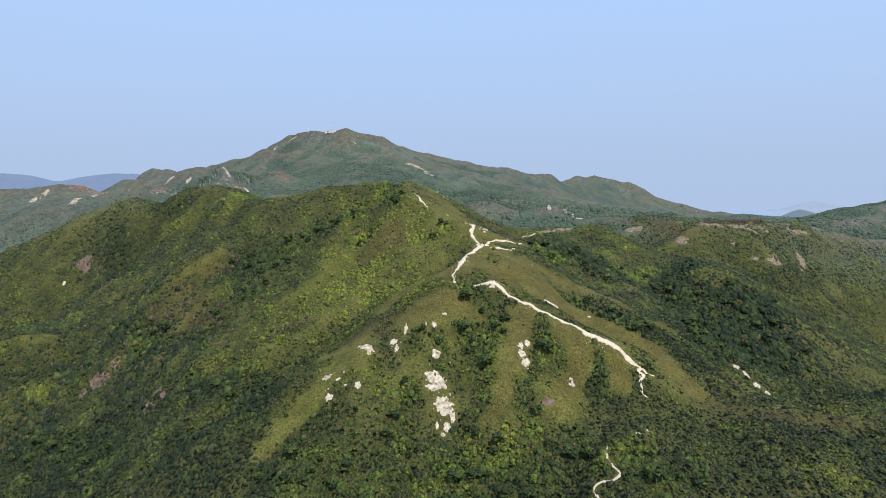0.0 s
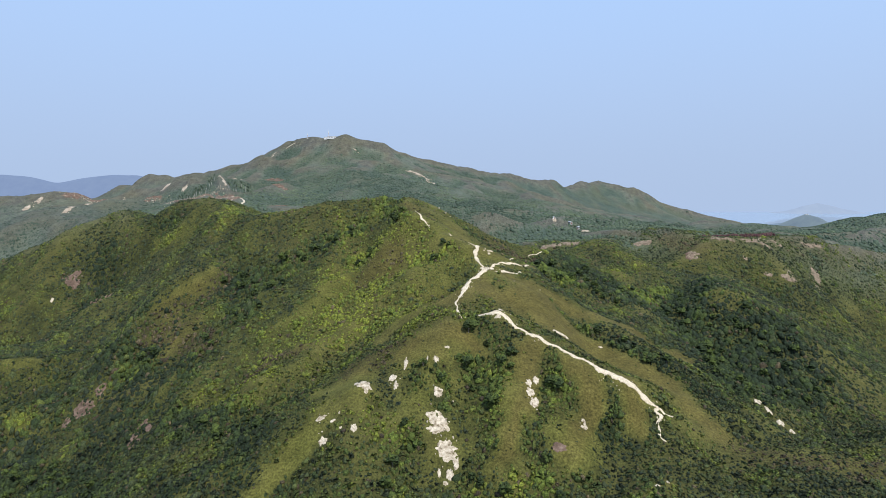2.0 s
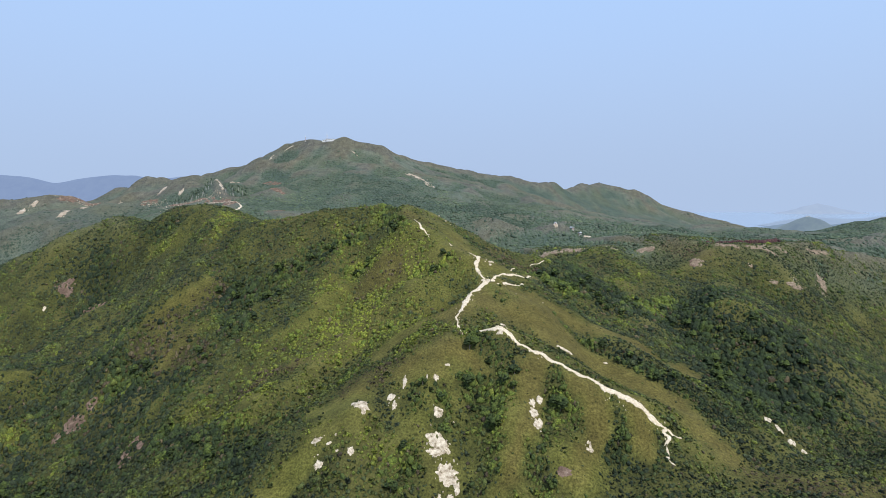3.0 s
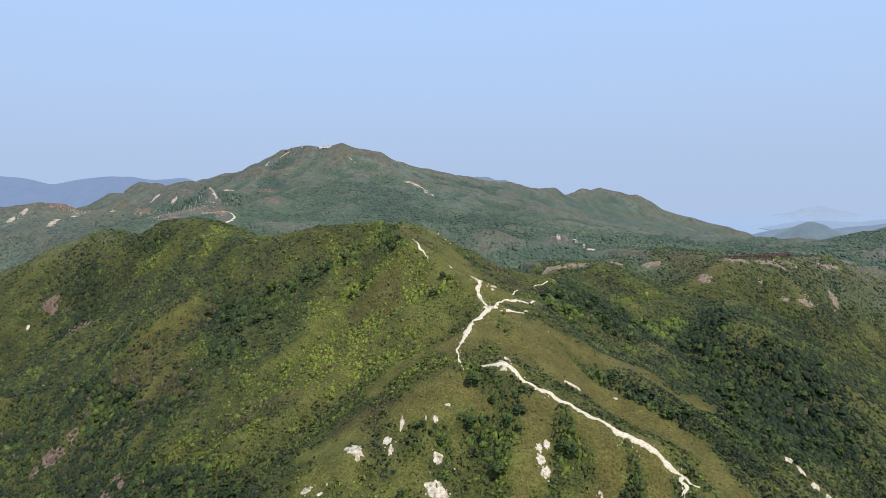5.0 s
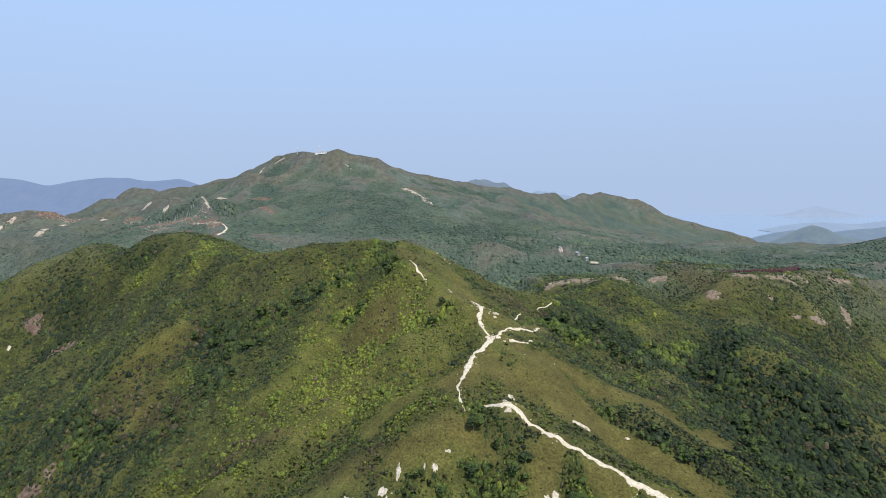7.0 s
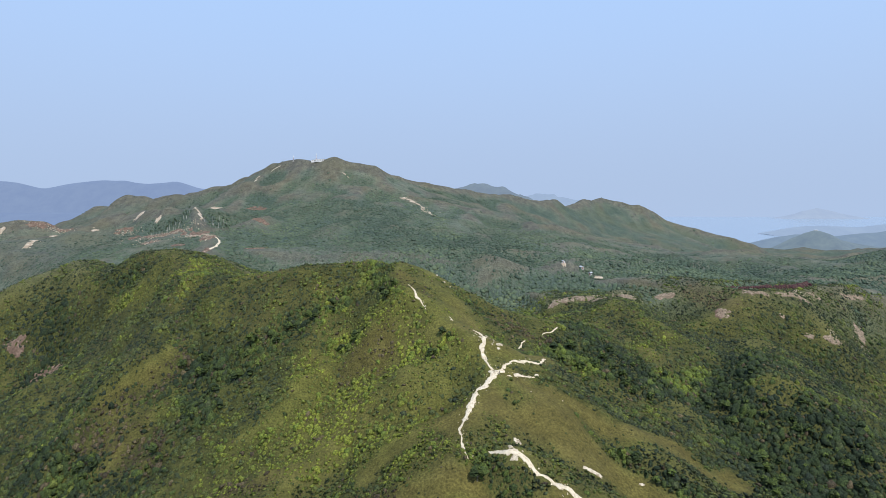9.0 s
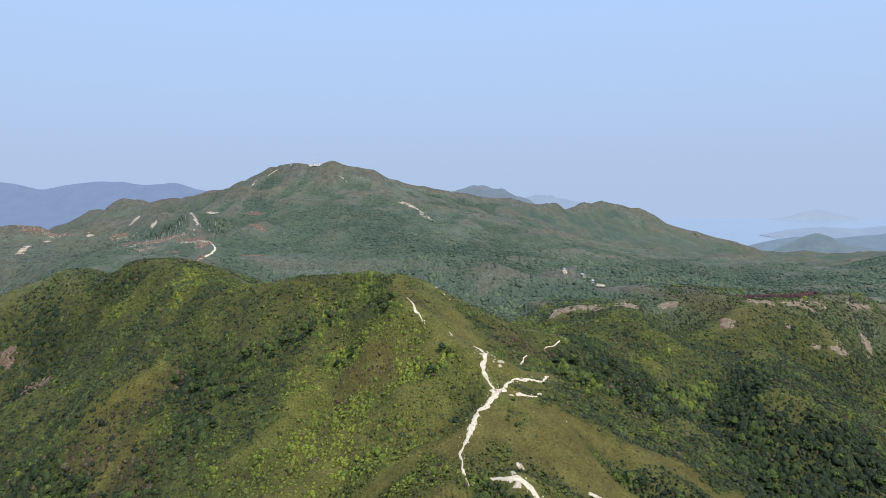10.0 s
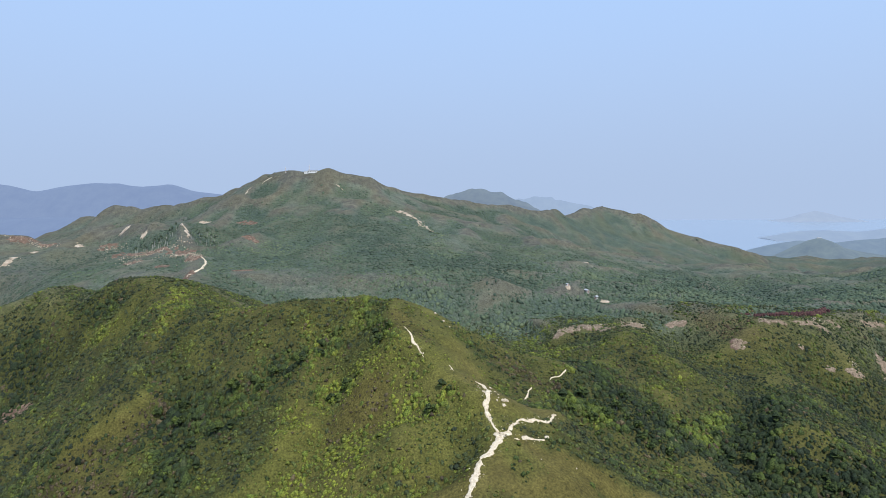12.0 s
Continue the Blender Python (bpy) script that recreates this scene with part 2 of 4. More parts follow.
def ridge_height(X, Y, crest, left, right, reach, width):
    """Height of one ridge: crest points (x, y, z); steep, then gentle slope on its left and on its right side."""
    best = np.full(np.shape(X), -1e9)
    last = len(crest) - 2
    for i, ((ax, ay, az), (bx, by, bz)) in enumerate(zip(crest[:-1], crest[1:])):
        dx, dy = bx - ax, by - ay
        n = math.hypot(dx, dy)
        along = ((X - ax) * dx + (Y - ay) * dy) / (n * n)
        s = np.clip(along, 0.0, 1.0)
        ox, oy = X - ax - s * dx, Y - ay - s * dy
        r = np.sqrt(ox * ox + oy * oy + width * width) - width
        side = 0.5 + 0.5 * np.clip((dx * oy - dy * ox) / n / (0.4 * r + 4.0), -1.0, 1.0)
        steep = right[0] + (left[0] - right[0]) * side
        gentle = right[1] + (left[1] - right[1]) * side
        past = np.abs(along - s) * n
        if i in (0, last):
            end = np.clip(past / (0.5 * r + 4.0), 0.0, 1.0)
            end = end * ((along < 0) if i == 0 else 0.0) + end * ((along > 1) if i == last else 0.0)
            steep = steep + (np.maximum(max(left[0], right[0]), 0.6) - steep) * end
            gentle = gentle + (np.maximum(max(left[1], right[1]), 0.6) - gentle) * end
        drop = gentle * r + (steep - gentle) * reach * (1.0 - np.exp(-r / reach))
        best = np.maximum(best, az + s * (bz - az) - drop)
    return best


def land_height(X, Y):
    """The land without its small relief: all ridges joined, then knolls and hollows."""
    z = np.full(np.shape(X), 262.0) + 0.0 * X
    fall = 0.6 * np.maximum(0.0, 770.0 - Y)
    for i, (crest, left, right, reach, width) in enumerate(RIDGES):
        ridge = ridge_height(X, Y, crest, left, right, reach, width)
        z = smooth_max(ridge - fall if i in BEYOND else ridge, z, 7.0)
    for x, y, lift, radius in KNOLLS:
        z = z + lift * np.exp(-((X - x) ** 2 + (Y - y) ** 2) / (radius * radius))
    return z


def lattice(ix, iy, seed):
    h = (ix.astype(np.int64) * 374761393 + iy.astype(np.int64) * 668265263 + seed * 974634777) & 0xFFFFFFFF
    h = ((h ^ (h >> 13)) * 1274126177) & 0xFFFFFFFF
    return ((h ^ (h >> 16)) & 0xFFFF) / 65535.0


def waves(X, Y, size, seed):
    """Smooth random relief between -1 and 1 with bumps of about the given size."""
    x, y = np.asarray(X) / size, np.asarray(Y) / size
    ix, iy = np.floor(x), np.floor(y)
    fx, fy = x - ix, y - iy
    fx, fy = fx * fx * fx * (fx * (fx * 6 - 15) + 10), fy * fy * fy * (fy * (fy * 6 - 15) + 10)
    a, b = lattice(ix, iy, seed), lattice(ix + 1, iy, seed)
    c, d = lattice(ix, iy + 1, seed), lattice(ix + 1, iy + 1, seed)
    return 2.0 * ((a + (b - a) * fx) * (1 - fy) + (c + (d - c) * fx) * fy) - 1.0


def relief(X, Y):
    """Gullies and small swells on the slopes."""
    wx, wy = X + 14 * waves(X, Y, 70, 3), Y + 14 * waves(X, Y, 70, 4)
    far = np.clip((Y - 700.0) / 200.0, 0.0, 1.0)
    r = 3.0 * waves(wx, wy, 42, 5) + 1.3 * waves(wx, wy, 19, 6) + 0.5 * waves(X, Y, 8, 7)
    high = 1.0 - 0.8 * np.exp(-((X + 170) / 330) ** 2 - ((Y - 1190) / 90) ** 2) - 0.8 * np.exp(-((X - 420) / 260) ** 2 - ((Y - 1600) / 170) ** 2)
    big = 18.0 * (0.5 - np.abs(waves(wx, wy, 95, 8))) * high + 5.0 * high * waves(wx, wy, 48, 9) + 2.5 * waves(X, Y, 22, 10)
    crest = np.exp(-(near_line(X, Y, [(72, 263), (101, 311), (106, 321), (67, 339), (29, 362), (12, 390), (24, 420), (16, 448), (-26, 495), (-31, 540)]) / 22.0) ** 2)
    brow = np.exp(-(near_line(X, Y, [(-31, 540), (-54, 548), (-99, 550), (-134, 565), (-166, 590), (-211, 620), (-242, 640), (-305, 668), (-385, 700)]) / 26.0) ** 2)
    west = np.clip((-25.0 - X) / 50.0, 0.0, 1.0) * np.clip((680.0 - Y) / 60.0, 0.0, 1.0)
    runs = 3.6 * waves(0.75 * wx - 0.66 * wy, 0.22 * (0.66 * X + 0.75 * Y), 23, 41) + 1.8 * waves(0.75 * wx - 0.66 * wy, 0.3 * (0.66 * X + 0.75 * Y), 11, 42)
    east = np.clip((X - 60.0) / 50.0, 0.0, 1.0) * np.clip((660.0 - Y) / 60.0, 0.0, 1.0) * np.clip((Y - 330.0) / 50.0, 0.0, 1.0)
    combs = 3.0 * waves(0.5 * wx + 0.86 * wy, 0.25 * (0.86 * X - 0.5 * Y), 26, 43)
    return (r * (1 - far) * (1 - 0.8 * brow) + (west * runs + east * combs) * (1 - brow)) * (1 - 0.85 * crest) + big * far


def ground_height(X, Y):
    X, Y = np.asarray(X, float), np.asarray(Y, float)
    return land_height(X, Y) + relief(X, Y)


def hollow(X, Y, d=11.0):
    """How far the land bends: above 0 in gullies, below 0 on crests."""
    return (land_height(X + d, Y) + land_height(X - d, Y) + land_height(X, Y + d) + land_height(X, Y - d) - 4 * land_height(X, Y)
            + 0.7 * (relief(X + d, Y) + relief(X - d, Y) + relief(X, Y + d) + relief(X, Y - d) - 4 * relief(X, Y))) / d


def near_line(X, Y, line):
    best = np.full(np.shape(X), 1e9)
    for (ax, ay), (bx, by) in zip(line[:-1], line[1:]):
        dx, dy = bx - ax, by - ay
        s = np.clip(((X - ax) * dx + (Y - ay) * dy) / (dx * dx + dy * dy + 1e-6), 0, 1)
        best = np.minimum(best, np.hypot(X - ax - s * dx, Y - ay - s * dy))
    return best


# paths over the ground: points with the trodden width at each
PATHS = [
    [(16.2, 460.9, 0.8), (18, 461.1, 2), (20.7, 459.4, 3), (22.1, 448.5, 2.8), (21.7, 443.8, 2.5), (19.3, 440.6, 3.1), (19.9, 438.7, 3), (21.4, 435.5, 2.3), (22.4, 431.7, 1.3), (23.5, 427.3, 1.2), (25.6, 423.8, 3)],
    [(26.3, 424.3, 5.2), (24.3, 419.3, 3.4), (20.9, 414.4, 3.4), (17.4, 409.4, 4.6), (14.6, 404.5, 3.6), (12.2, 399.5, 3.4), (11, 393.2, 3), (9.3, 390.1, 2.4), (7.3, 384.8, 1.6), (6.2, 380.7, 1.8), (7, 371.2, 1.5), (9.2, 361.8, 1)],
    [(27.1, 424.1, 4.5), (29, 425, 3.2), (31, 429.1, 1.8), (35.5, 434.6, 1.4), (39.9, 435.7, 1.2), (44.3, 436.4, 1.8), (50, 438.3, 1.9), (55.6, 449.6, 1.9), (57.6, 451.9, 1.6), (55.2, 451.4, 0.9)],
    [(32.3, 422.3, 1.2), (37.2, 423.7, 1.7), (42.4, 424, 1.6), (47.2, 425.6, 1.4)],
    [(18.1, 367.9, 1), (23.9, 363.3, 2.2), (28.9, 361, 2.4), (34.9, 357.4, 2.6), (39, 354.8, 2.2), (47, 350.8, 2.3), (58.1, 345.6, 2.8), (68, 340.4, 3.2), (77.5, 334.4, 2.8), (86, 329.9, 3.4), (92.9, 327.2, 3.2), (98.4, 324.9, 2.8), (103.8, 323.5, 2.4)],
    [(103.8, 323.5, 2.4), (105.2, 322.7, 2.6), (103.2, 321.1, 1.8), (105.5, 320.5, 2.2), (105.5, 318.5, 2), (103, 316.6, 1.4), (102.6, 313.8, 1.6), (102, 309, 1.4), (103.5, 305.5, 1)],
    [(103.8, 323.5, 1.6), (107.3, 322.8, 1.8), (108.7, 321, 2.2), (111.2, 319.5, 1)],
    [(-23.3, 500.4, 0.5), (-20.2, 495, 0.8), (-18, 488.5, 1.2), (-17.2, 485, 1.9), (-15.2, 482, 1.3), (-13.4, 478.4, 0.7), (-11.2, 474.7, 0.4)],
    [(2.9, 473.5, 0.8), (4, 470.6, 1.2), (5, 467.9, 0.7)],
    [(74.1, 271.2, 1), (72, 264, 1.5), (72.7, 257.1, 1.5), (73.9, 250.7, 1.3), (71.3, 249.4, 1.5), (67, 250.9, 1.2), (64, 249.9, 1.4), (63, 247.9, 1.5), (63.8, 243.3, 1.5), (66.8, 235.9, 1.3)],
    [(44.7, 477.1, 0.6), (47.4, 482.9, 1.1), (49.5, 491.4, 0.7), (52.2, 497.9, 1.2)],
    [(65.4, 511.5, 1.2), (66.8, 513.7, 0.9), (72.1, 516.4, 0.7), (76.8, 522.7, 1.2), (78.1, 526.2, 1)],
    [(-251, 754, 3.2), (-247, 776, 3.2), (-250, 796, 2.6), (-254, 812, 2.4), (-264, 830, 2.2), (-280, 850, 2)],
    [(-303, 1119, 1.6), (-302, 1133, 2), (-306, 1142, 1.8), (-301, 1149, 1.4)],
    [(-285, 1154, 1.4), (-281, 1157, 1.8), (-269, 1157, 1.4)],
]
# bare places: x, y, half width, half depth
FRONT_SPOTS = [
    (-41.3, 327, 4.9, 5), (-39.3, 322, 1, 1.1), (-27.3, 335.5, 2.3, 2.5), (-25, 330.1, 1.4, 2.5), (-20.8, 341.7, 1.3, 3.6), (-4.8, 339.8, 1.7, 1.6), (-9.4, 340, 0.5, 1.3), (0.9, 345.1, 1.5, 0.5),
    (-3.4, 327.1, 2.6, 2.6), (-5.5, 317.1, 4.5, 3.3), (-2.5, 314.2, 4.9, 5.2), (-5.4, 311.3, 4.4, 1.9), (0.8, 304.4, 6.3, 3.9), (4.9, 299.8, 1.7, 2.7), (2.1, 295.8, 2.1, 2.8), (-0.1, 292.8, 1.3, 1.1),
    (-2.9, 296.3, 0.8, 2.1), (-60.1, 314.4, 2.6, 1.2), (-53.8, 311.4, 1.6, 0.5), (-49.6, 307.3, 1, 0.5), (-42.9, 306.4, 1.9, 2), (-57.5, 305, 2.2, 1.9), (-51, 313.9, 0.5, 0.5),
]
PALE_SPOTS = FRONT_SPOTS + [
    (24.6, 462.6, 0.9, 0.72), (26.8, 459.9, 0.8, 0.64), (29.3, 441.3, 1, 0.8), (30.9, 444.8, 1.1, 0.88), (19.6, 447.1, 0.9, 0.72), (26.2, 443.3, 0.6, 0.48),
    (45.8, 330.5, 1.7, 2.7), (41.9, 328.7, 1.9, 2.6), (41.9, 322.8, 2.3, 3.3), (43.1, 317.5, 2.7, 2.9), (65.9, 312.3, 2.1, 2.6), (89.2, 275.2, 1.4, 0.8), (94.5, 278.1, 0.8, 0.7), (27.7, 367.0, 1.4, 3.0),
    (32.3, 378.2, 2.1, 2.2), (28.8, 359, 2, 1.2), (65.3, 373.6, 4.5, 1.1), (68.6, 374.4, 2.2, 0.8), (90.5, 380.4, 1.8, 0.8), (25.6, 423.2, 2.6, 2), (-372.5, 605.8, 1.4, 2), (29.4, 444, 1.1, 0.9),
    (27.3, 449, 0.6, 0.5), (30.9, 444.4, 0.7, 0.6), (177.1, 367.4, 2.2, 2.6), (179.8, 360.5, 1.8, 3.6), (182, 351.9, 3, 2.6), (185.5, 346.7, 1.6, 1.6),
]
EARTH_SPOTS = [
    (-247.7, 437, 7.5, 5), (-240, 446, 4, 3), (-256, 432, 4, 3), (-327.6, 603.8, 15, 7), (-362.7, 625.7, 10, 6), (-185.6, 390.2, 7.9, 9), (51.4, 297.3, 3.2, 2.1), (248.6, 655.2, 4.3, 6.4), (-277, 1045, 17, 7),
    (-231, 900, 13, 5), (-453, 991, 14, 8), (-420, 963, 13, 9), (-392, 930, 12, 9), (-369, 905, 16, 10), (-345, 897, 15, 10), (-320, 880, 15, 12),
    (-299, 868, 14, 14), (-272, 828, 9, 14), (-347, 843, 10, 7), (-302, 811, 9, 6), (-251, 758, 5, 13), (-627, 1071, 15, 7), (-611, 1080, 12, 6),
    (-585, 1076, 13, 7), (-206, 786, 12, 5),
]
FAR_PALE_SPOTS = [
    (-58, 1074, 5, 5), (7, 992, 3, 6), (-338, 1048, 9, 4),
    (-465, 1068, 7, 6), (-520, 1043, 5, 8), (-405, 996, 4, 5), (-566, 956, 4, 11), (-568, 972, 3.5, 7), (-564, 1010, 3.5, 7), (-678, 1033, 5, 8), (-667, 1050, 5, 6),
    (184, 922, 5.7, 8), (166, 757, 4.6, 4.0), (131, 770, 2.3, 4),
]

RIM_SPOTS = [
    (100.8, 665, 5, 4.1), (109.8, 673, 7.1, 7.6), (121.3, 678, 8.2, 8), (132.2, 673.5, 9.2, 5.6), (144.4, 664.2, 8.1, 8), (157.2, 668, 8.2, 8), (173.5, 681.6, 8.5, 5.3), (209.5, 691.2, 7.7, 3.6),
    (217, 689.7, 5.5, 2.8), (282.6, 672.6, 6.7, 5.3), (293.7, 671, 7.9, 2.1), (318.1, 675, 9.2, 2.2), (332.9, 676.2, 12.9, 2.8), (356.1, 688.6, 7.3, 2), (396.6, 702.1, 7.7, 2), (407.6, 704, 6.4, 2),
    (252.1, 653.5, 6.4, 4.5), (341.8, 638.7, 8, 3.5), (388.7, 671.5, 4.9, 8), (321.6, 638.3, 4.5, 2.2), (305.9, 654.5, 2.8, 2),
]


def bareness(X, Y):
    """1 on paths and bare places, 0 where plants grow."""
    bare = np.zeros(np.shape(X))
    for line in PATHS:
        for a, b in zip(line[:-1], line[1:]):
            bare = np.maximum(bare, near_line(X, Y, [a[:2], b[:2]]) < 0.30 * (a[2] + b[2]))
    for x, y, rx, ry in PALE_SPOTS + FAR_PALE_SPOTS:
        bare = np.maximum(bare, ((X - x) / (1.1 * rx + 0.8)) ** 2 + ((Y - y) / (1.1 * ry + 0.8)) ** 2 < 1.0)
    for x, y, rx, ry in RIM_SPOTS:
        bare = np.maximum(bare, 0.7 * (((X - x) / rx) ** 2 + ((Y - y) / (ry + 1.5)) ** 2 < 1.0))
    for x, y, rx, ry in EARTH_SPOTS:
        bare = np.maximum(bare, (0.34 if y < 720 else 0.5) * (((X - x) / rx) ** 2 + ((Y - y) / ry) ** 2 < 1.0))
    return bare


# cover that stands out: width, points along the middle; west flank, the ridge itself, east valley
GRASS_WEST = [
    (4, [(-184, 505), (-203, 498), (-219, 491)]), (5, [(-82, 456), (-93, 438), (-107, 429)]),
    (4, [(-177, 533), (-185, 518), (-202, 501), (-215, 493)]), (5, [(-213, 698), (-189, 674), (-171, 672)]),
]
GRASS_RIDGE = [
    (9, [(30, 409), (41, 394), (63, 383), (79, 380), (99, 366)]), (8, [(23, 410), (39, 394), (54, 385), (74, 389), (88, 381), (105, 360), (123, 347)]),
    (7, [(27, 446), (40, 449), (53, 456)]), (8, [(30, 416), (40, 411), (53, 409)]),
    (6, [(19, 397), (39, 396), (62, 401)]), (8, [(-30, 526), (-11, 512), (0, 504), (14, 487), (25, 461)]),
    (7, [(-17, 496), (-3, 479), (9, 463)]), (6, [(16, 461), (-4, 458), (-20, 464), (-36, 465), (-49, 465), (-65, 467), (-80, 458)]),
    (6, [(9, 389), (-6, 413), (-16, 408), (-25, 387), (-35, 378)]), (7, [(14, 351), (5, 351), (-7, 351), (-15, 349)]),
    (5, [(-40, 344), (-51, 344), (-64, 345)]), (5, [(46, 344), (45, 339), (41, 330), (38, 318)]),
    (5, [(67, 337), (68, 332), (73, 327), (73, 320)]), (5, [(-14, 354), (2, 349), (15, 347)]),
    (5, [(-46, 348), (-55, 324), (-65, 313), (-74, 301), (-86, 290)]), (5, [(37, 341), (31, 317), (27, 298)]),
    (5, [(69, 330), (69, 312), (57, 296)]),
]
GRASS_EAST = [
    (6, [(53, 416), (70, 414), (98, 417), (122, 421), (136, 408), (151, 410)]), (5, [(93, 329), (92, 313)]),
    (6, [(124, 337), (133, 321)]),
]
DRY_WEST = [
    (11, [(-210, 485), (-187, 470), (-165, 445)]), (7, [(-88, 397), (-107, 404), (-118, 397)]),
    (8, [(-178, 516), (-187, 504), (-195, 498), (-204, 488)]), (9, [(-200, 479), (-216, 475), (-188, 460)]),
]
DRY_RIDGE = [
    (7, [(-24, 355), (-36, 355), (-53, 355)]), (8, [(-29, 512), (-15, 499)]),
    (8, [(-41, 465), (-57, 466)]), (8, [(33, 515), (60, 507)]),
]
DRY_EAST = [
    (8, [(143, 308), (159, 301), (176, 296), (205, 298)]), (9, [(239, 690), (265, 660)]),
]
WOODED_WEST = [
    (14, [(-341, 640), (-323, 618)]), (8, [(-288, 647), (-269, 648)]),
    (9, [(-163, 515), (-150, 508), (-123, 487)]), (8, [(-121, 503), (-108, 509)]),
    (8, [(-94, 511), (-84, 511), (-68, 520)]), (9, [(-174, 513), (-159, 496), (-144, 458)]),
    (9, [(-163, 440), (-170, 431)]), (10, [(-212, 452), (-243, 467)]),
    (10, [(-327, 615), (-337, 596)]), (18, [(-263, 386), (-212, 360)]),
    (10, [(-160, 377), (-117, 346), (-95, 324)]),
]
WOODED_RIDGE = [
    (7, [(14, 363), (28, 352), (30, 343), (27, 336), (31, 325), (26, 320)]), (5, [(55, 336), (58, 330), (53, 324)]),
    (5, [(-12, 338), (-14, 330)]), (5, [(8, 342), (16, 333)]),
    (5, [(-1, 332), (0, 325)]), (5, [(27, 334), (19, 312), (13, 294), (17, 268)]),
    (5, [(55, 337), (46, 319), (38, 301), (46, 280)]), (6, [(-18, 307), (-23, 286), (-16, 267)]),
    (14, [(-79, 274), (-42, 268), (19, 270), (54, 266), (100, 254)]), (6, [(-52, 531), (-31, 491)]),
    (5, [(4, 452), (-5, 449)]), (5, [(-74, 493), (-53, 480)]),
    (6, [(28, 412), (37, 402)]),
]
WOODED_EAST = [
    (4, [(80, 329), (82, 324)]), (14, [(76, 497), (105, 484), (150, 492), (177, 479), (179, 449), (182, 423), (172, 377)]),
    (22, [(229, 460), (221, 441), (226, 420)]), (6, [(84, 397), (102, 385), (116, 369), (135, 358), (145, 347)]),
    (10, [(94, 553), (110, 504), (139, 506), (155, 499)]), (16, [(173, 495), (201, 518), (256, 562)]),
    (4, [(85, 321), (77, 309)]), (14, [(237, 429), (205, 405), (206, 451), (187, 478)]),
]
BRIGHT_WEST = [
    (6, [(-84, 535), (-78, 521), (-79, 509)]), (7, [(-87, 464), (-68, 457)]),
    (4, [(-81, 304), (-75, 305)]), (7, [(-293, 440), (-282, 436)]),
    (6, [(-207, 641), (-195, 580), (-197, 566)]), (6, [(-279, 628), (-241, 606)]),
    (5, [(-111, 398), (-86, 400)]), (6, [(-143, 391), (-107, 367)]),
    (6, [(-110, 356), (-105, 362)]), (7, [(-232, 453), (-207, 454)]),
]
BRIGHT_RIDGE = [
    (9, [(9, 446), (3, 443), (-8, 452), (-19, 452), (-35, 455), (-50, 454), (-62, 448)]), (4, [(-44, 318), (-41, 314)]),
    (5, [(-49, 319), (-46, 316)]), (9, [(-27, 478), (-33, 469), (-45, 471)]),
    (7, [(-47, 489), (-61, 493), (-77, 476)]), (5, [(-55, 462), (-68, 449), (-79, 431)]),
    (6, [(-83, 401), (-65, 406), (-51, 414)]), (6, [(15, 283), (31, 280)]),
]
BRIGHT_EAST = [
    (5, [(141, 539), (147, 531)]), (6, [(145, 507), (156, 497), (178, 518)]),
    (6, [(89, 689), (96, 690)]), (8, [(150, 243), (163, 244), (173, 264)]),
    (6, [(72, 259), (95, 275)]),
]
GRASS, DRY, WOODED, BRIGHT = GRASS_WEST + GRASS_RIDGE + GRASS_EAST, DRY_WEST + DRY_RIDGE + DRY_EAST, WOODED_WEST + WOODED_RIDGE + WOODED_EAST, BRIGHT_WEST + BRIGHT_RIDGE + BRIGHT_EAST


def along(X, Y, lines):
    """1 on the lines, fading to 0 over their widths."""
    share = np.zeros(np.shape(X))
    X, Y = X + 3.6 * waves(X, Y, 17, 27) + 2.4 * waves(X, Y, 6, 28), Y + 3.6 * waves(X, Y, 17, 29) + 2.4 * waves(X, Y, 6, 30)
    for width, line in lines:
        share = np.maximum(share, np.exp(-(near_line(X, Y, line) / (1.1 * width)) ** 3))
    return share


def yellowing(X, Y):
    """Where young yellow-green growth prevails: the sunny flank by the ridge path and patches on the slopes."""
    sunny = 0.75 * np.exp(-((X + 32) / 68) ** 2 - ((Y - 430) / 85) ** 2) + 0.4 * np.exp(-((X - 40) / 60) ** 2 - ((Y - 290) / 40) ** 2) + 0.5 * np.exp(-((X - 190) / 60) ** 2 - ((Y - 300) / 30) ** 2)
    return 0.22 * sunny + 0.24 * np.exp(-((X + 45) / 48) ** 2 - ((Y - 428) / 45) ** 2) + 0.3 * along(X, Y, [(1.25 * w, line) for w, line in BRIGHT]) * (0.8 + 0.5 * waves(X, Y, 8, 37))


def forest(X, Y):
    """Old dark broadleaf wood on the valley sides, in uneven stands."""
    share = 0.9 * np.clip((-125.0 - X) / 90.0, 0, 1) * np.clip((545.0 - Y) / 70.0, 0, 1) + np.clip((-60.0 - X) / 50.0, 0, 1) * np.clip((360.0 - Y) / 50.0, 0, 1)
    share = share + 0.9 * np.exp(-((X - 225) / 75) ** 2 - ((Y - 440) / 75) ** 2) + 0.6 * np.exp(-((X - 340) / 70) ** 2 - ((Y - 600) / 70) ** 2)
    share = np.minimum(share, 1.0) * (0.75 + 0.6 * waves(X, Y, 31, 51) + 0.4 * waves(X, Y, 12, 52)) + 0.6 * along(X, Y, WOODED_WEST + WOODED_EAST)
    return np.clip(share, 0.0, 1.0)


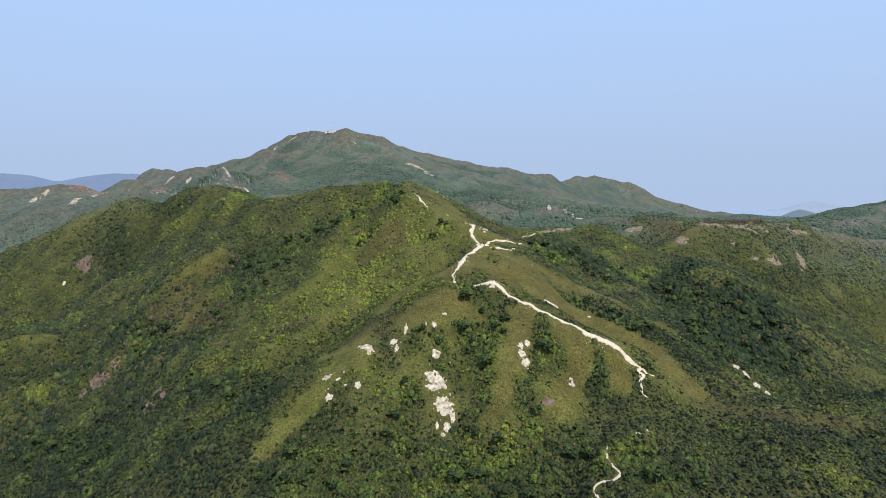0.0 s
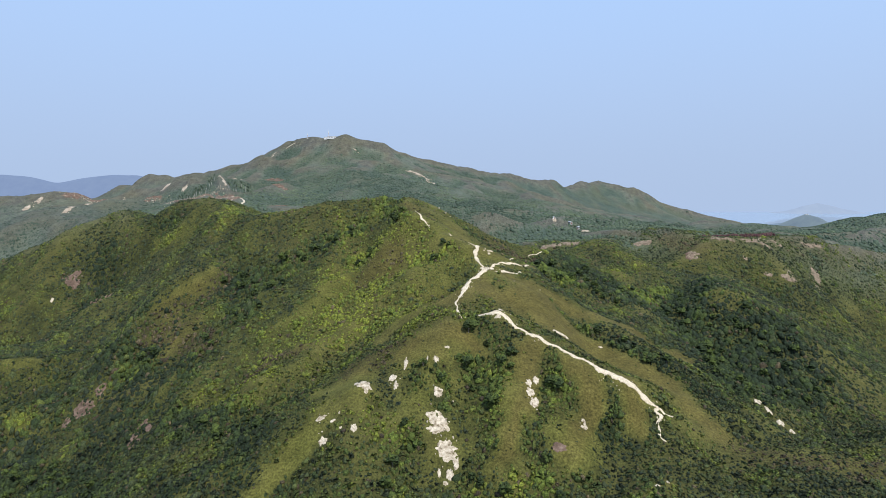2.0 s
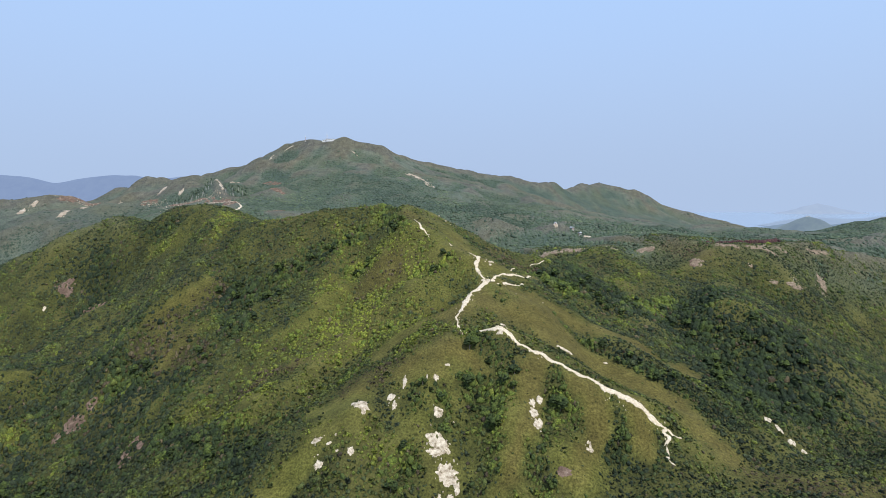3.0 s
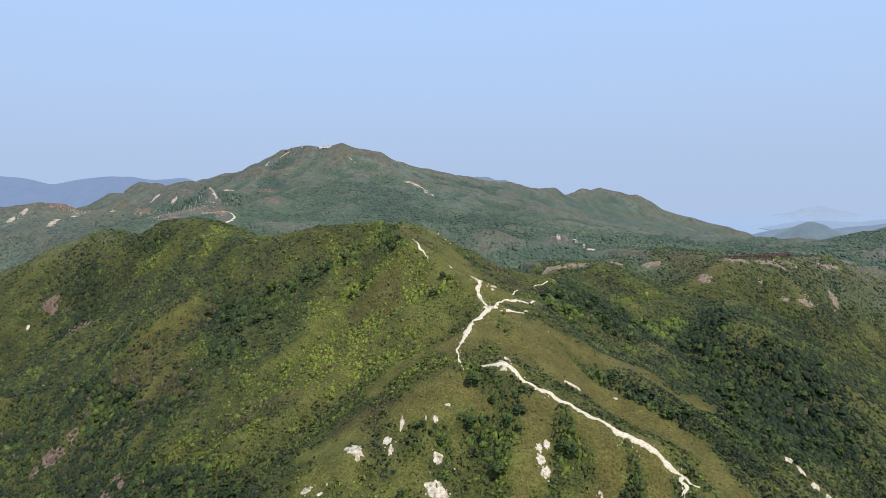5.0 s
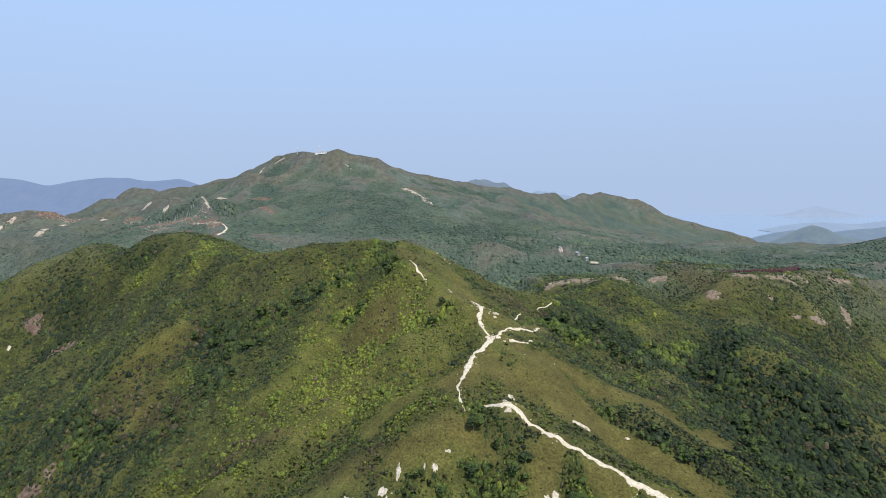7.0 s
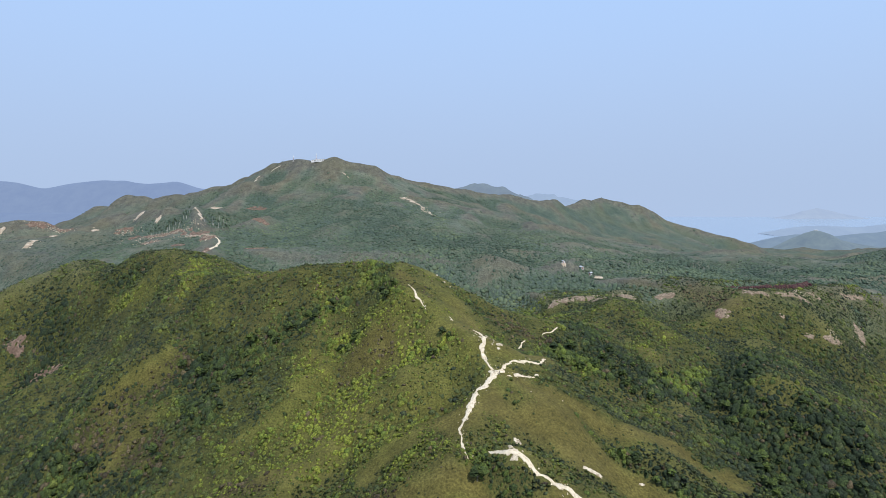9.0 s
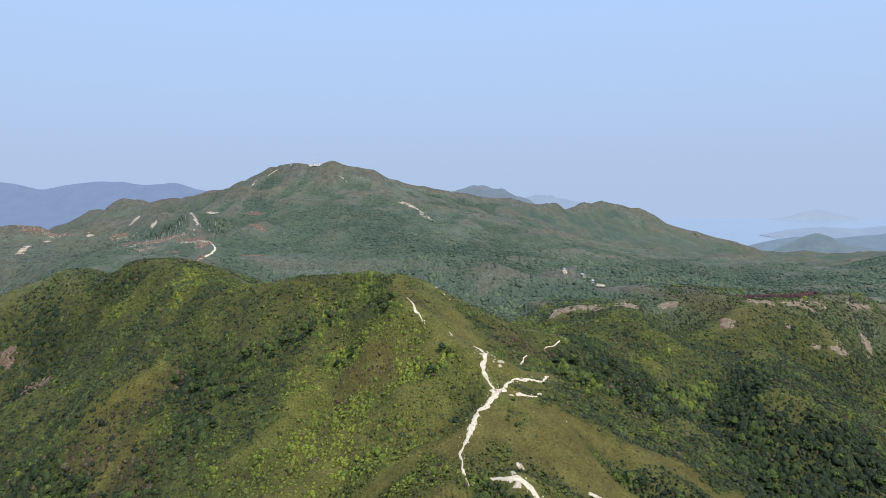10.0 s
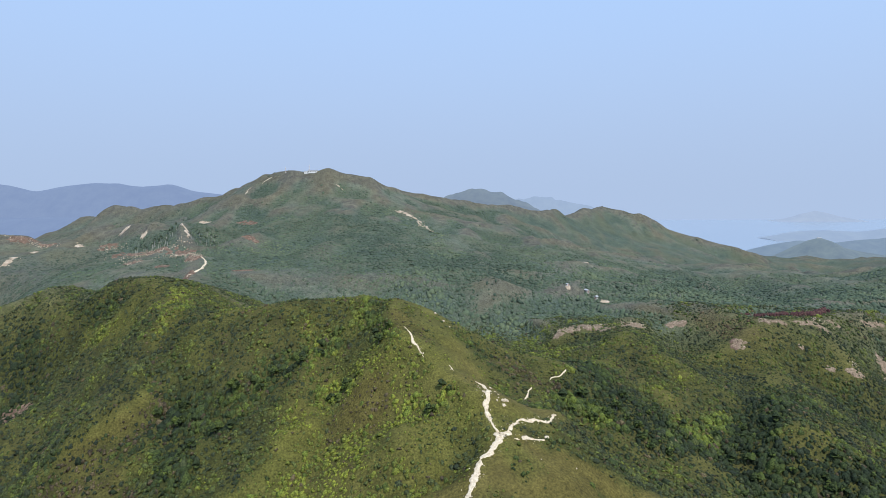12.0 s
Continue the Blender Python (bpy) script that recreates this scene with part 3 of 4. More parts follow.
def cover(X, Y):
    """Shares of scrub, dry bracken and wood at each spot, and of hazed far ground beyond the near hill."""
    bend = hollow(X, Y)
    patch = waves(X, Y, 34, 21) + 0.6 * waves(X, Y, 13, 22)
    scrub = 0.86 + 0.40 * bend + 0.30 * patch + 0.12 * np.clip((-20.0 - X) / 40.0, 0.0, 1.0)
    scrub = scrub - 0.40 * np.exp(-((X + 32) / 48) ** 2 - ((Y - 322) / 32) ** 2) - 0.25 * np.exp(-((X - 62) / 40) ** 2 - ((Y - 325) / 30) ** 2)
    scrub = scrub + 0.55 * np.clip((292.0 - Y) / 16.0, 0.0, 1.0)
    turf, gullies, brown = np.maximum(along(X, Y, [(1.3 * w, line) for w, line in GRASS_RIDGE + GRASS_EAST]) * np.where(Y > 395.0, np.clip(0.75 + X / 30.0, 0.14, 1.0), 1.0), 0.5 * along(X, Y, GRASS_WEST)), along(X, Y, WOODED), along(X, Y, DRY)
    scrub = np.clip(scrub - 1.05 * turf * (1 + 0.3 * patch) - 0.12 * brown + 0.7 * gullies, 0.0, 1.0)
    dry = np.clip(0.1 + 0.35 * waves(X, Y, 55, 23) + 0.3 * waves(X, Y, 20, 24) + turf * np.clip(0.45 + X / 45.0, 0.05, 0.85) + 0.3 * np.exp(-((X + 25) / 60) ** 2 - ((Y - 325) / 40) ** 2) + 0.9 * brown - gullies, 0.0, 0.95)
    dry = np.clip(dry + 0.7 * np.exp(-((X + 560) / 190) ** 2 - ((Y - 1060) / 130) ** 2) + 0.25 * np.clip((Y - 1000) / 100, 0, 1), 0.0, 0.9)
    far = np.clip((Y - 660.0) / 60.0, 0.0, 1.0)
    dry = np.clip(dry + far * np.clip(-0.9 * bend, 0.0, 0.5) + 0.7 * far * np.clip((-420.0 - X) / 80.0, 0, 1), 0.0, 0.9)
    fold = np.clip(1.6 * hollow(X, Y, 26.0), -0.5, 0.6)
    fold = np.where(Y < 1000.0, np.maximum(fold, np.clip((Y - 1000.0) / 160.0, -1, 0) + 0.35), fold)
    dry = np.clip(dry - far * fold, 0.0, 0.9)
    wood = far * np.clip(0.72 + fold + 0.35 * waves(X, Y, 120, 25) + 0.4 * waves(X, Y, 45, 26) + 0.7 * bend - np.clip((land_height(X, Y) - 470) / 60, 0, 0.55), 0.0, 1.0)
    wood = np.clip(wood + far * (0.6 * np.clip((-400.0 - X) / 60.0, 0, 1) * np.clip((1010.0 - Y) / 60.0, 0, 1) + 0.6 * np.exp(-((X + 70) / 150) ** 2 - ((Y - 830) / 90) ** 2)), 0.0, 1.0)
    wood = wood * (1 - 0.75 * np.exp(-((X + 620) / 150) ** 2 - ((Y - 1060) / 70) ** 2)) * (1 - 0.55 * np.clip((-400.0 - X) / 80.0, 0, 1) * far)
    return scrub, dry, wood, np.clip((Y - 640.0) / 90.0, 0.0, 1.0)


def spaced(stops):
    """Grid lines: rows of (until, step), growing from the first value."""
    out = [stops[0]]
    for until, step in stops[1:]:
        count = max(1, round((until - out[-1]) / step))
        out += list(np.linspace(out[-1], until, count + 1)[1:])
    return np.array(out)


def mesh_of(name, verts, faces, mat, smooth=True):
    """A mesh from arrays of vertices and of faces with the same number of corners."""
    me = bpy.data.meshes.new(name)
    verts, faces = np.asarray(verts, np.float32), np.asarray(faces, np.int32)
    me.vertices.add(len(verts))
    me.vertices.foreach_set("co", verts.ravel())
    k = faces.shape[1]
    me.loops.add(faces.size)
    me.loops.foreach_set("vertex_index", faces.ravel())
    me.polygons.add(len(faces))
    me.polygons.foreach_set("loop_start", np.arange(0, faces.size, k, dtype=np.int32))
    me.polygons.foreach_set("use_smooth", np.full(len(faces), smooth))
    me.update(calc_edges=True)
    me.materials.append(mat)
    return me


def point_values(me, name, values):
    me.attributes.new(name, "FLOAT", "POINT").data.foreach_set("value", np.asarray(values, np.float32))


def build_ground():
    xs = spaced([-4900.0, (-2000, 300), (-900, 40), (-480, 6), (520, 3.0), (900, 6), (1600, 25), (4900, 300)])
    ys = spaced([-1200.0, (0, 100), (200, 12), (770, 3.0), (1250, 5), (1700, 12), (2400, 30), (4850, 250)])
    X, Y = np.meshgrid(xs, ys)
    Z = ground_height(X, Y)
    edge = np.clip((Y - 2300) / 300, 0, 1)
    Z = Z * (1 - edge) + np.minimum(Z, 275.0) * edge
    w, h = len(xs), len(ys)
    i = np.arange((h - 1) * w).reshape(h - 1, w)[:, :-1].ravel()
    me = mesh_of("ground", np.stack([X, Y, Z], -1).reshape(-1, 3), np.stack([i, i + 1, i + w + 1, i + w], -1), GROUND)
    scrub, dry, wood, hazed_upland = cover(X, Y)
    for name, v in (("scrub", scrub * (1 - hazed_upland) * (1 - 0.65 * np.clip(3.0 * yellowing(X, Y), 0, 1))), ("dry", dry), ("wood", wood), ("hazed_upland", hazed_upland)):
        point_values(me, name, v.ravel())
    return tagged(new("ground", me), "green hill country with grassy spurs, scrub and woods", "ground", kind="structure")


build_ground()


# ---- paths and bare places ----
def build_path(line, seed):
    """A trodden strip with ragged sides, a hollow tread and its rim sunk into the turf."""
    pts = [np.array(p, float) for p in line]   # x, y, width
    fine = []
    for i in range(len(pts) - 1):
        p0, p1, p2, p3 = pts[max(i - 1, 0)], pts[i], pts[i + 1], pts[min(i + 2, len(pts) - 1)]
        for t in np.linspace(0, 1, max(3, int(np.hypot(*(p2 - p1)[:2]) / 0.6)), endpoint=False):
            fine.append(0.5 * (2 * p1 + (p2 - p0) * t + (2 * p0 - 5 * p1 + 4 * p2 - p3) * t * t + (3 * p1 - p0 - 3 * p2 + p3) * t ** 3))
    fine = np.array(fine + [pts[-1]])
    fine, width = fine[:, :2], np.maximum(fine[:, 2], 0.4)
    way = np.gradient(fine, axis=0)
    way /= np.maximum(np.hypot(way[:, 0], way[:, 1])[:, None], 1e-6)
    side = np.stack([-way[:, 1], way[:, 0]], -1)
    s = np.arange(len(fine)) * 0.6
    taper = np.clip(np.minimum(np.arange(len(fine)), np.arange(len(fine))[::-1]) / 4.0, 0.25, 1.0)
    fine = fine + side * (0.30 * width * waves(s, s * 0 + 9, 4.5, seed + 5))[:, None] * np.clip(taper, 0, 1)[:, None]
    gap = np.clip((0.76 - waves(s, s * 0 + 20, 3.6, seed + 6)) / 0.2, 0.12, 1.0)
    left, right = (width * 0.40 * np.maximum(0.1, gap * taper * (1.0 + 0.45 * waves(s, s * 0 + 50 * k, 6, seed + 2 * k) + 0.6 * waves(s, s * 0 + 50 * k, 1.9, seed + 1 + 2 * k) + 0.35 * waves(s, s * 0 + 50 * k, 0.8, seed + 8 + k))) for k in (0, 1))
    cols, lifts = (-1.0, -0.85, -0.4, 0.0, 0.4, 0.85, 1.0), (-0.35, 0.3, 0.22, 0.16, 0.22, 0.3, -0.35)
    rows = []
    for c, up in zip(cols, lifts):
        p = fine + side * (c * np.where(c < 0, left, right))[:, None]
        rows.append(np.column_stack([p, ground_height(p[:, 0], p[:, 1]) + up + 0.1 * waves(p[:, 0], p[:, 1], 0.9, seed + 4)]))
    V = np.stack(rows, 1)
    n, k = V.shape[:2]
    i = (np.arange(n - 1)[:, None] * k + np.arange(k - 1)).ravel()
    ob = new("path", mesh_of("path", V.reshape(-1, 3), np.stack([i, i + 1, i + k + 1, i + k], -1), PATH))
    return tagged(ob, "worn whitish dirt hiking path over the grassy ridge", "path", "hill paths", "structure")


def build_bare(x, y, rx, ry, mat, seed, label, category, group, lift=0.3):
    """A bare slab or scar: ragged outline, uneven surface, rim sunk into the slope."""
    rings, around = 7, 44
    V, F = [(x, y)], []
    for r in range(1, rings + 1):
        for j in range(around):
            a = 2 * math.pi * (j + 0.5 * (r % 2)) / around
            f = r / rings
            wob = 1.0 + f * (0.36 * float(waves(np.array(3 * math.cos(a) + seed * 7.0), np.array(3 * math.sin(a)), 1.3, seed)) + 0.26 * float(waves(np.array(9 * math.cos(a)), np.array(9 * math.sin(a) + seed), 1.5, seed + 1)))
            V.append((x + rx * f * wob * math.cos(a), y + ry * f * wob * math.sin(a)))
    V = np.array(V)
    f = np.concatenate([[0.0], np.repeat(np.arange(1, rings + 1) / rings, around)])
    size = min(rx, ry)
    up = np.where(f > 0.99, -0.5, lift + 0.10 * size * waves(V[:, 0], V[:, 1], max(0.8, 0.35 * size), seed + 2))
    V = np.column_stack([V, ground_height(V[:, 0], V[:, 1]) + up])
    for r in range(rings):
        for j in range(around):
            k = (j + 1) % around
            if r == 0:
                F.append((0, 1 + j, 1 + k, 1 + k))
            else:
                p, q = 1 + (r - 1) * around, 1 + r * around
                F.append((p + j, q + j, q + k, p + k))
    me = bpy.data.meshes.new("bare")
    me.from_pydata([tuple(v) for v in V], [], [t[:3] if t[2] == t[3] else t for t in F])
    me.materials.append(mat)
    for p in me.polygons:
        p.use_smooth = True
    return tagged(new(category.replace(" ", "_"), me), label, category, group)


for seed, line in enumerate(PATHS):
    build_path(line, 40 + 7 * seed)
for seed, line in enumerate([[(-52, 1072, 7), (-43, 1062, 9), (-28, 1046, 9), (-15, 1025, 8), (-3, 1004, 5)], [(-66, 1078, 3), (-56, 1072, 4), (-46, 1070, 2)], [(-160, 1116, 1.5), (-154, 1115, 2.6), (-147, 1112, 1.5)], [(-311, 912, 2), (-316, 922, 4.5), (-323, 932, 4.5), (-330, 940, 2.5), (-336, 946, 1.5)]]):
    strip = build_path(line, 173 + 9 * seed)
    strip.name = "landslip"
    strip.data.materials[0] = TAN
    tagged(strip, "long pale landslip scar down the mountain spur", "landslip", "far rock scars", "structure")
for seed, (x, y, rx, ry) in enumerate(PALE_SPOTS):
    build_bare(x, y, 0.9 * rx, 0.9 * ry, PALE, 200 + seed, "pale bleached granite outcrop bare of plants on the slope", "rock outcrop", "rock outcrops")
for seed, (x, y, rx, ry) in enumerate(EARTH_SPOTS):
    build_bare(x, y, rx, ry, EARTH, 300 + seed, "reddish brown eroded earth scar in the scrub", "earth scar", "earth scars")
for seed, (x, y, rx, ry) in enumerate(RIM_SPOTS):
    build_bare(x, y, rx, ry, BANK, 500 + seed, "tan eroded bank of bare soil and stones on the valley side", "earth bank", "earth banks")
for seed, (x, y, rx, ry) in enumerate(FAR_PALE_SPOTS):
    build_bare(x, y, rx, ry, TAN, 400 + seed, "pale eroded rock scar on the far mountainside", "rock scar", "far rock scars", 0.5)


# ---- scrub and woods ----
def clump(rng, rings):
    """Vertices and triangles of one ragged leaf dome, about 1 across and 1 high."""
    V, rows = [], []
    for count, up, wide in rings:
        rows.append(range(len(V), len(V) + count))
        turn = rng.random() * 6.28
        for j in range(count):
            a = turn + 6.283 * j / count + rng.normal(0, 0.15)
            r = 0.5 * wide * rng.uniform(0.52, 1.42)
            V.append((r * math.cos(a), r * math.sin(a), up + rng.uniform(-0.24, 0.24)))
    F = []
    for low, high in zip(rows[:-1], rows[1:]):
        i = j = 0
        n, m = len(low), len(high)
        while i < n or (j < m and m > 1):
            if m == 1 or (i < n and i / n <= j / m):
                F.append((low[i % n], low[(i + 1) % n], high[j % m]))
                i += 1
            else:
                F.append((low[i % n], high[(j + 1) % m], high[j % m]))
                j += 1
    return np.array(V), np.array(F)


def scatter(name, X, Y, size, tall, tone, mat, rings, seed, label, category, leaning=1.0):
    """One mesh of many ragged clumps that stand on the ground."""
    rng = np.random.default_rng(seed)
    kinds = [clump(rng, rings) for _ in range(14)]
    pick = rng.integers(0, 14, len(X))
    Z = ground_height(X, Y)
    slope_x, slope_y = ground_height(X + 1.5, Y) - Z, ground_height(X, Y + 1.5) - Z
    turn = rng.random(len(X)) * 6.283
    allv, allf, allt, base = [], [], [], 0
    for k, (V, F) in enumerate(kinds):
        sel = np.where(pick == k)[0]
        if not len(sel):
            continue
        c, s = np.cos(turn[sel])[:, None], np.sin(turn[sel])[:, None]
        lop = rng.uniform(0.68, 1.32, (len(sel), 2))[:, :, None]
        vx, vy = V[:, 0] * lop[:, 0], V[:, 1] * lop[:, 1]
        x = (vx * c - vy * s) * size[sel][:, None] + X[sel][:, None]
        y = (vx * s + vy * c) * size[sel][:, None] + Y[sel][:, None]
        lean = (x - X[sel][:, None]) * slope_x[sel][:, None] / 1.5 + (y - Y[sel][:, None]) * slope_y[sel][:, None] / 1.5
        z = V[:, 2] * tall[sel][:, None] + Z[sel][:, None] + leaning * lean
        allv.append(np.stack([x, y, z], -1).reshape(-1, 3))
        allf.append((F[None] + (base + np.arange(len(sel)) * len(V))[:, None, None]).reshape(-1, 3))
        allt.append(np.repeat(tone[sel], len(V)))
        base += len(sel) * len(V)
    me = mesh_of(name, np.concatenate(allv), np.concatenate(allf), mat, True)
    point_values(me, "tone", np.concatenate(allt))
    return tagged(new(name, me), label, category, kind="stuff")


def jittered(x0, x1, y0, y1, step, rng):
    X, Y = np.meshgrid(np.arange(x0, x1, step), np.arange(y0, y1, step))
    X, Y = X.ravel(), Y.ravel()
    near = np.abs(X) < 0.74 * Y + 18.0   # the country that opens ahead of the hill's foot
    X, Y = X[near], Y[near]
    return X + rng.uniform(-0.55, 0.55, len(X)) * step, Y + rng.uniform(-0.55, 0.55, len(Y)) * step


def plant_scrub(x0, x1, y0, y1, step, rings, seed, label):
    rng = np.random.default_rng(seed)
    X, Y = jittered(x0, x1, y0, y1, step, rng)
    scrub = cover(X, Y)[0]
    keep = (rng.random(len(X)) < 0.07 + 0.93 * np.clip(scrub * 1.25 - 0.1, 0, 1)) & (bareness(X, Y) < rng.uniform(0.0, 1.0, len(X)))
    X, Y, scrub = X[keep], Y[keep], scrub[keep]
    deep, old, brown = along(X, Y, WOODED), forest(X, Y), along(X, Y, DRY)
    size = step * (0.44 + 0.50 * scrub + 0.16 * deep + 0.22 * old) * (1.0 + 0.25 * waves(X, Y, 11, 32)) * np.clip(np.exp(rng.normal(0, 0.45, len(X))), 0.4, 2.1)
    tall = size * rng.uniform(0.36, 0.66, len(X)) * (1.0 + 0.3 * np.maximum(deep, old))
    young = yellowing(X, Y) * (0.6 + 0.4 * scrub)
    bright = np.clip(1.7 * waves(X, Y, 24, 35) + 0.9 * waves(X, Y, 9, 36) - 0.5, 0, 1) * (0.55 + 2.4 * young)
    # lower tone to the east and west stands in for haze over the valleys
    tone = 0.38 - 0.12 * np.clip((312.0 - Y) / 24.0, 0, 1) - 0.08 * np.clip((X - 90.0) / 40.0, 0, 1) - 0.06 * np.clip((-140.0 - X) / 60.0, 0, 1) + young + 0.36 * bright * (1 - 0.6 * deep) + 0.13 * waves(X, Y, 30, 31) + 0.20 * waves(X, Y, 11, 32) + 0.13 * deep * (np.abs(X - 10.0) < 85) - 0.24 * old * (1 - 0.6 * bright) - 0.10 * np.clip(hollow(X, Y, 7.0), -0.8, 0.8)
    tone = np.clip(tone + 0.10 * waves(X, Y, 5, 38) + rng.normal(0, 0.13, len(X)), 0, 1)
    tan = rng.random(len(X)) < 0.05 + 0.75 * brown
    lush = ~tan & (rng.random(len(X)) < np.clip(0.12 + 0.6 * deep + 0.45 * old + 0.35 * waves(X, Y, 14, 39), 0, 0.85))
    olive = ~tan & ~lush
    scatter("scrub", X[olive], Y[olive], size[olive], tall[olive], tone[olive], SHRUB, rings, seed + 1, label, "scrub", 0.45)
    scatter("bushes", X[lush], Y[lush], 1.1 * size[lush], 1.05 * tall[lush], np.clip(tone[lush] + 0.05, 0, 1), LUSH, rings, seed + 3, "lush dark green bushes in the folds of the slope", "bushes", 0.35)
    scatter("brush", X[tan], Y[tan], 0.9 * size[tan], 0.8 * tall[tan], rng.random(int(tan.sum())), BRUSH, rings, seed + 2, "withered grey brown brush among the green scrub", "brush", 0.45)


def plant_woods():
    rng = np.random.default_rng(9)
    X, Y = jittered(-760, 1000, 690, 1300, 3.6, rng)
    wood = cover(X, Y)[2]
    level = np.exp(-((X - 330) / 330) ** 2 - ((Y - 800) / 110) ** 2)
    keep = (rng.random(len(X)) < np.clip(wood * 1.6 - 0.55 + level + 0.5 * np.exp(-((Y - 830) / 110) ** 2) + 0.8 * np.clip(hollow(X, Y, 16.0), -0.45, 0.6) + 0.5 * np.exp(-((X + 70) / 150) ** 2 - ((Y - 830) / 90) ** 2) + 0.25 * np.clip((-400.0 - X) / 80.0, 0, 1), 0, 1)) & (bareness(X, Y) < 0.5)
    X, Y, wood, level = X[keep], Y[keep], wood[keep], level[keep]
    size = (2.0 + 1.5 * wood + 0.7 * level) * np.clip(np.exp(rng.normal(0, 0.32, len(X))), 0.5, 1.7)
    tall = size * rng.uniform(0.12, 0.22, len(X)) * (1 + 1.6 * level)
    tone = np.clip(0.36 - 0.30 * np.clip((-390.0 - X) / 80.0, 0, 1) + 0.26 * waves(X, Y, 60, 33) + 0.16 * waves(X, Y, 22, 34) + rng.normal(0, 0.09, len(X)), 0, 1)
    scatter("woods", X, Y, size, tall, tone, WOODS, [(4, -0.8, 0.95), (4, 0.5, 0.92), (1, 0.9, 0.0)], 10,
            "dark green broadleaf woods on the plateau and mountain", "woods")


def plant_heath():
    """Low bushes dotted over the mountain's grassy top and shoulders."""
    rng = np.random.default_rng(17)
    X, Y = jittered(-760, 700, 1010, 1660, 7.0, rng)
    keep = rng.random(len(X)) < np.clip(0.45 + 0.6 * waves(X, Y, 45, 61) + 0.4 * waves(X, Y, 16, 62) + 0.6 * hollow(X, Y, 16.0), 0, 1)
    X, Y = X[keep], Y[keep]
    size = 2.1 * np.exp(rng.normal(0, 0.35, len(X)))
    tone = np.clip(0.35 + 0.2 * waves(X, Y, 60, 63) + rng.normal(0, 0.12, len(X)), 0, 1)
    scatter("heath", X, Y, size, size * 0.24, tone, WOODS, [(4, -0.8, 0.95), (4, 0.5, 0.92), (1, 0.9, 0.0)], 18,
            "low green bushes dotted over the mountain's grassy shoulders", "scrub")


plant_scrub(-320, 320, 222, 400, 1.45, [(5, -0.75, 0.85), (5, 0.24, 1.0), (3, 0.7, 0.66), (1, 0.92, 0.0)], 5, "dense mixed green scrub and low bushes on the near slopes")
plant_scrub(-520, 560, 400, 725, 1.9, [(4, -0.75, 0.9), (4, 0.42, 0.98), (1, 0.95, 0.0)], 7, "dense mixed green scrub over the hillside and valley flanks")
plant_woods()

plant_heath()


# ---- sea and distance ----
def make_sea():
    m, n, l, s = material("sea_water", 0.16)
    # pale base: haze over the water put into its colour
    s.inputs["Base Color"].default_value = (0.225, 0.295, 0.375, 1)
    s.inputs["IOR"].default_value = 1.33
    s.inputs["Specular IOR Level"].default_value = 0.5
    bumped(n, l, s, noise_node(n, l, 0.02, 4), 0.08, 1.0)
    return m


def make_hazed_distance(name, colour, vary=1.0, size=0.011):
    """Far land behind miles of haze, painted as an even blue glow with faint slopes."""
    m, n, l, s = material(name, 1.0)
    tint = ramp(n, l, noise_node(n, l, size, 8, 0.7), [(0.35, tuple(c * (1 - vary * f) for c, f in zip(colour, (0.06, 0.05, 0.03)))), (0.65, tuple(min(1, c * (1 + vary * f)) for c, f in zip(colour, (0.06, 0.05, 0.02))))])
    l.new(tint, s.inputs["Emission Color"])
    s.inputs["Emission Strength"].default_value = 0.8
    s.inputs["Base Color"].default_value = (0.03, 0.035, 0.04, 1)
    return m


SEA_LEVEL = 287.0
xs, ys = spaced([-4900.0, (4900, 350)]), spaced([2350.0, (4900, 300)])
SX, SY = np.meshgrid(xs, ys)
i = np.arange((len(ys) - 1) * len(xs)).reshape(len(ys) - 1, len(xs))[:, :-1].ravel()
w = len(xs)
sea = new("water", mesh_of("water", np.stack([SX, SY, SX * 0 + SEA_LEVEL], -1).reshape(-1, 3), np.stack([i, i + 1, i + w + 1, i + w], -1), make_sea()))
tagged(sea, "calm pale blue sea under haze", "sea", kind="structure")


def build_range(crest, base, spread_out, mat, seed, label):
    """A far hill chain: a rounded crest with slopes down to its foot on both sides."""
    c = np.array(crest, float)
    t = np.concatenate([[0], np.cumsum(np.hypot(np.diff(c[:, 0]), np.diff(c[:, 1])))])
    u = np.linspace(0, t[-1], 90)
    u2 = u[:, None] + np.zeros(13)
    px, py, pz = (np.interp(u, t, c[:, k]) for k in range(3))
    soft = np.convolve(np.pad(pz, 2, mode="edge"), (0.1, 0.2, 0.4, 0.2, 0.1), mode="valid")
    soft = soft + 0.035 * (soft - base) * (waves(u, u * 0 + 3, 0.06 * t[-1], seed) + 0.5 * waves(u, u * 0 + 7, 0.025 * t[-1], seed))
    across = np.linspace(-1, 1, 13)
    fall = 1 - np.abs(across) ** 1.3
    Z = base + (soft[:, None] - base) * fall + 0.06 * (soft[:, None] - base) * waves(u2, across * 300 + u2 * 0, 90, seed) * (np.abs(across) > 0.05)
    Y = py[:, None] + across * spread_out
    X = px[:, None] + 0 * Y
    n, k = Z.shape
    j = (np.arange(n - 1)[:, None] * k + np.arange(k - 1)).ravel()
    ob = new("backdrop", mesh_of("backdrop", np.stack([X, Y, Z], -1).reshape(-1, 3), np.stack([j, j + k, j + k + 1, j + 1], -1), mat))
    return tagged(ob, label, "distant hills", kind="structure")


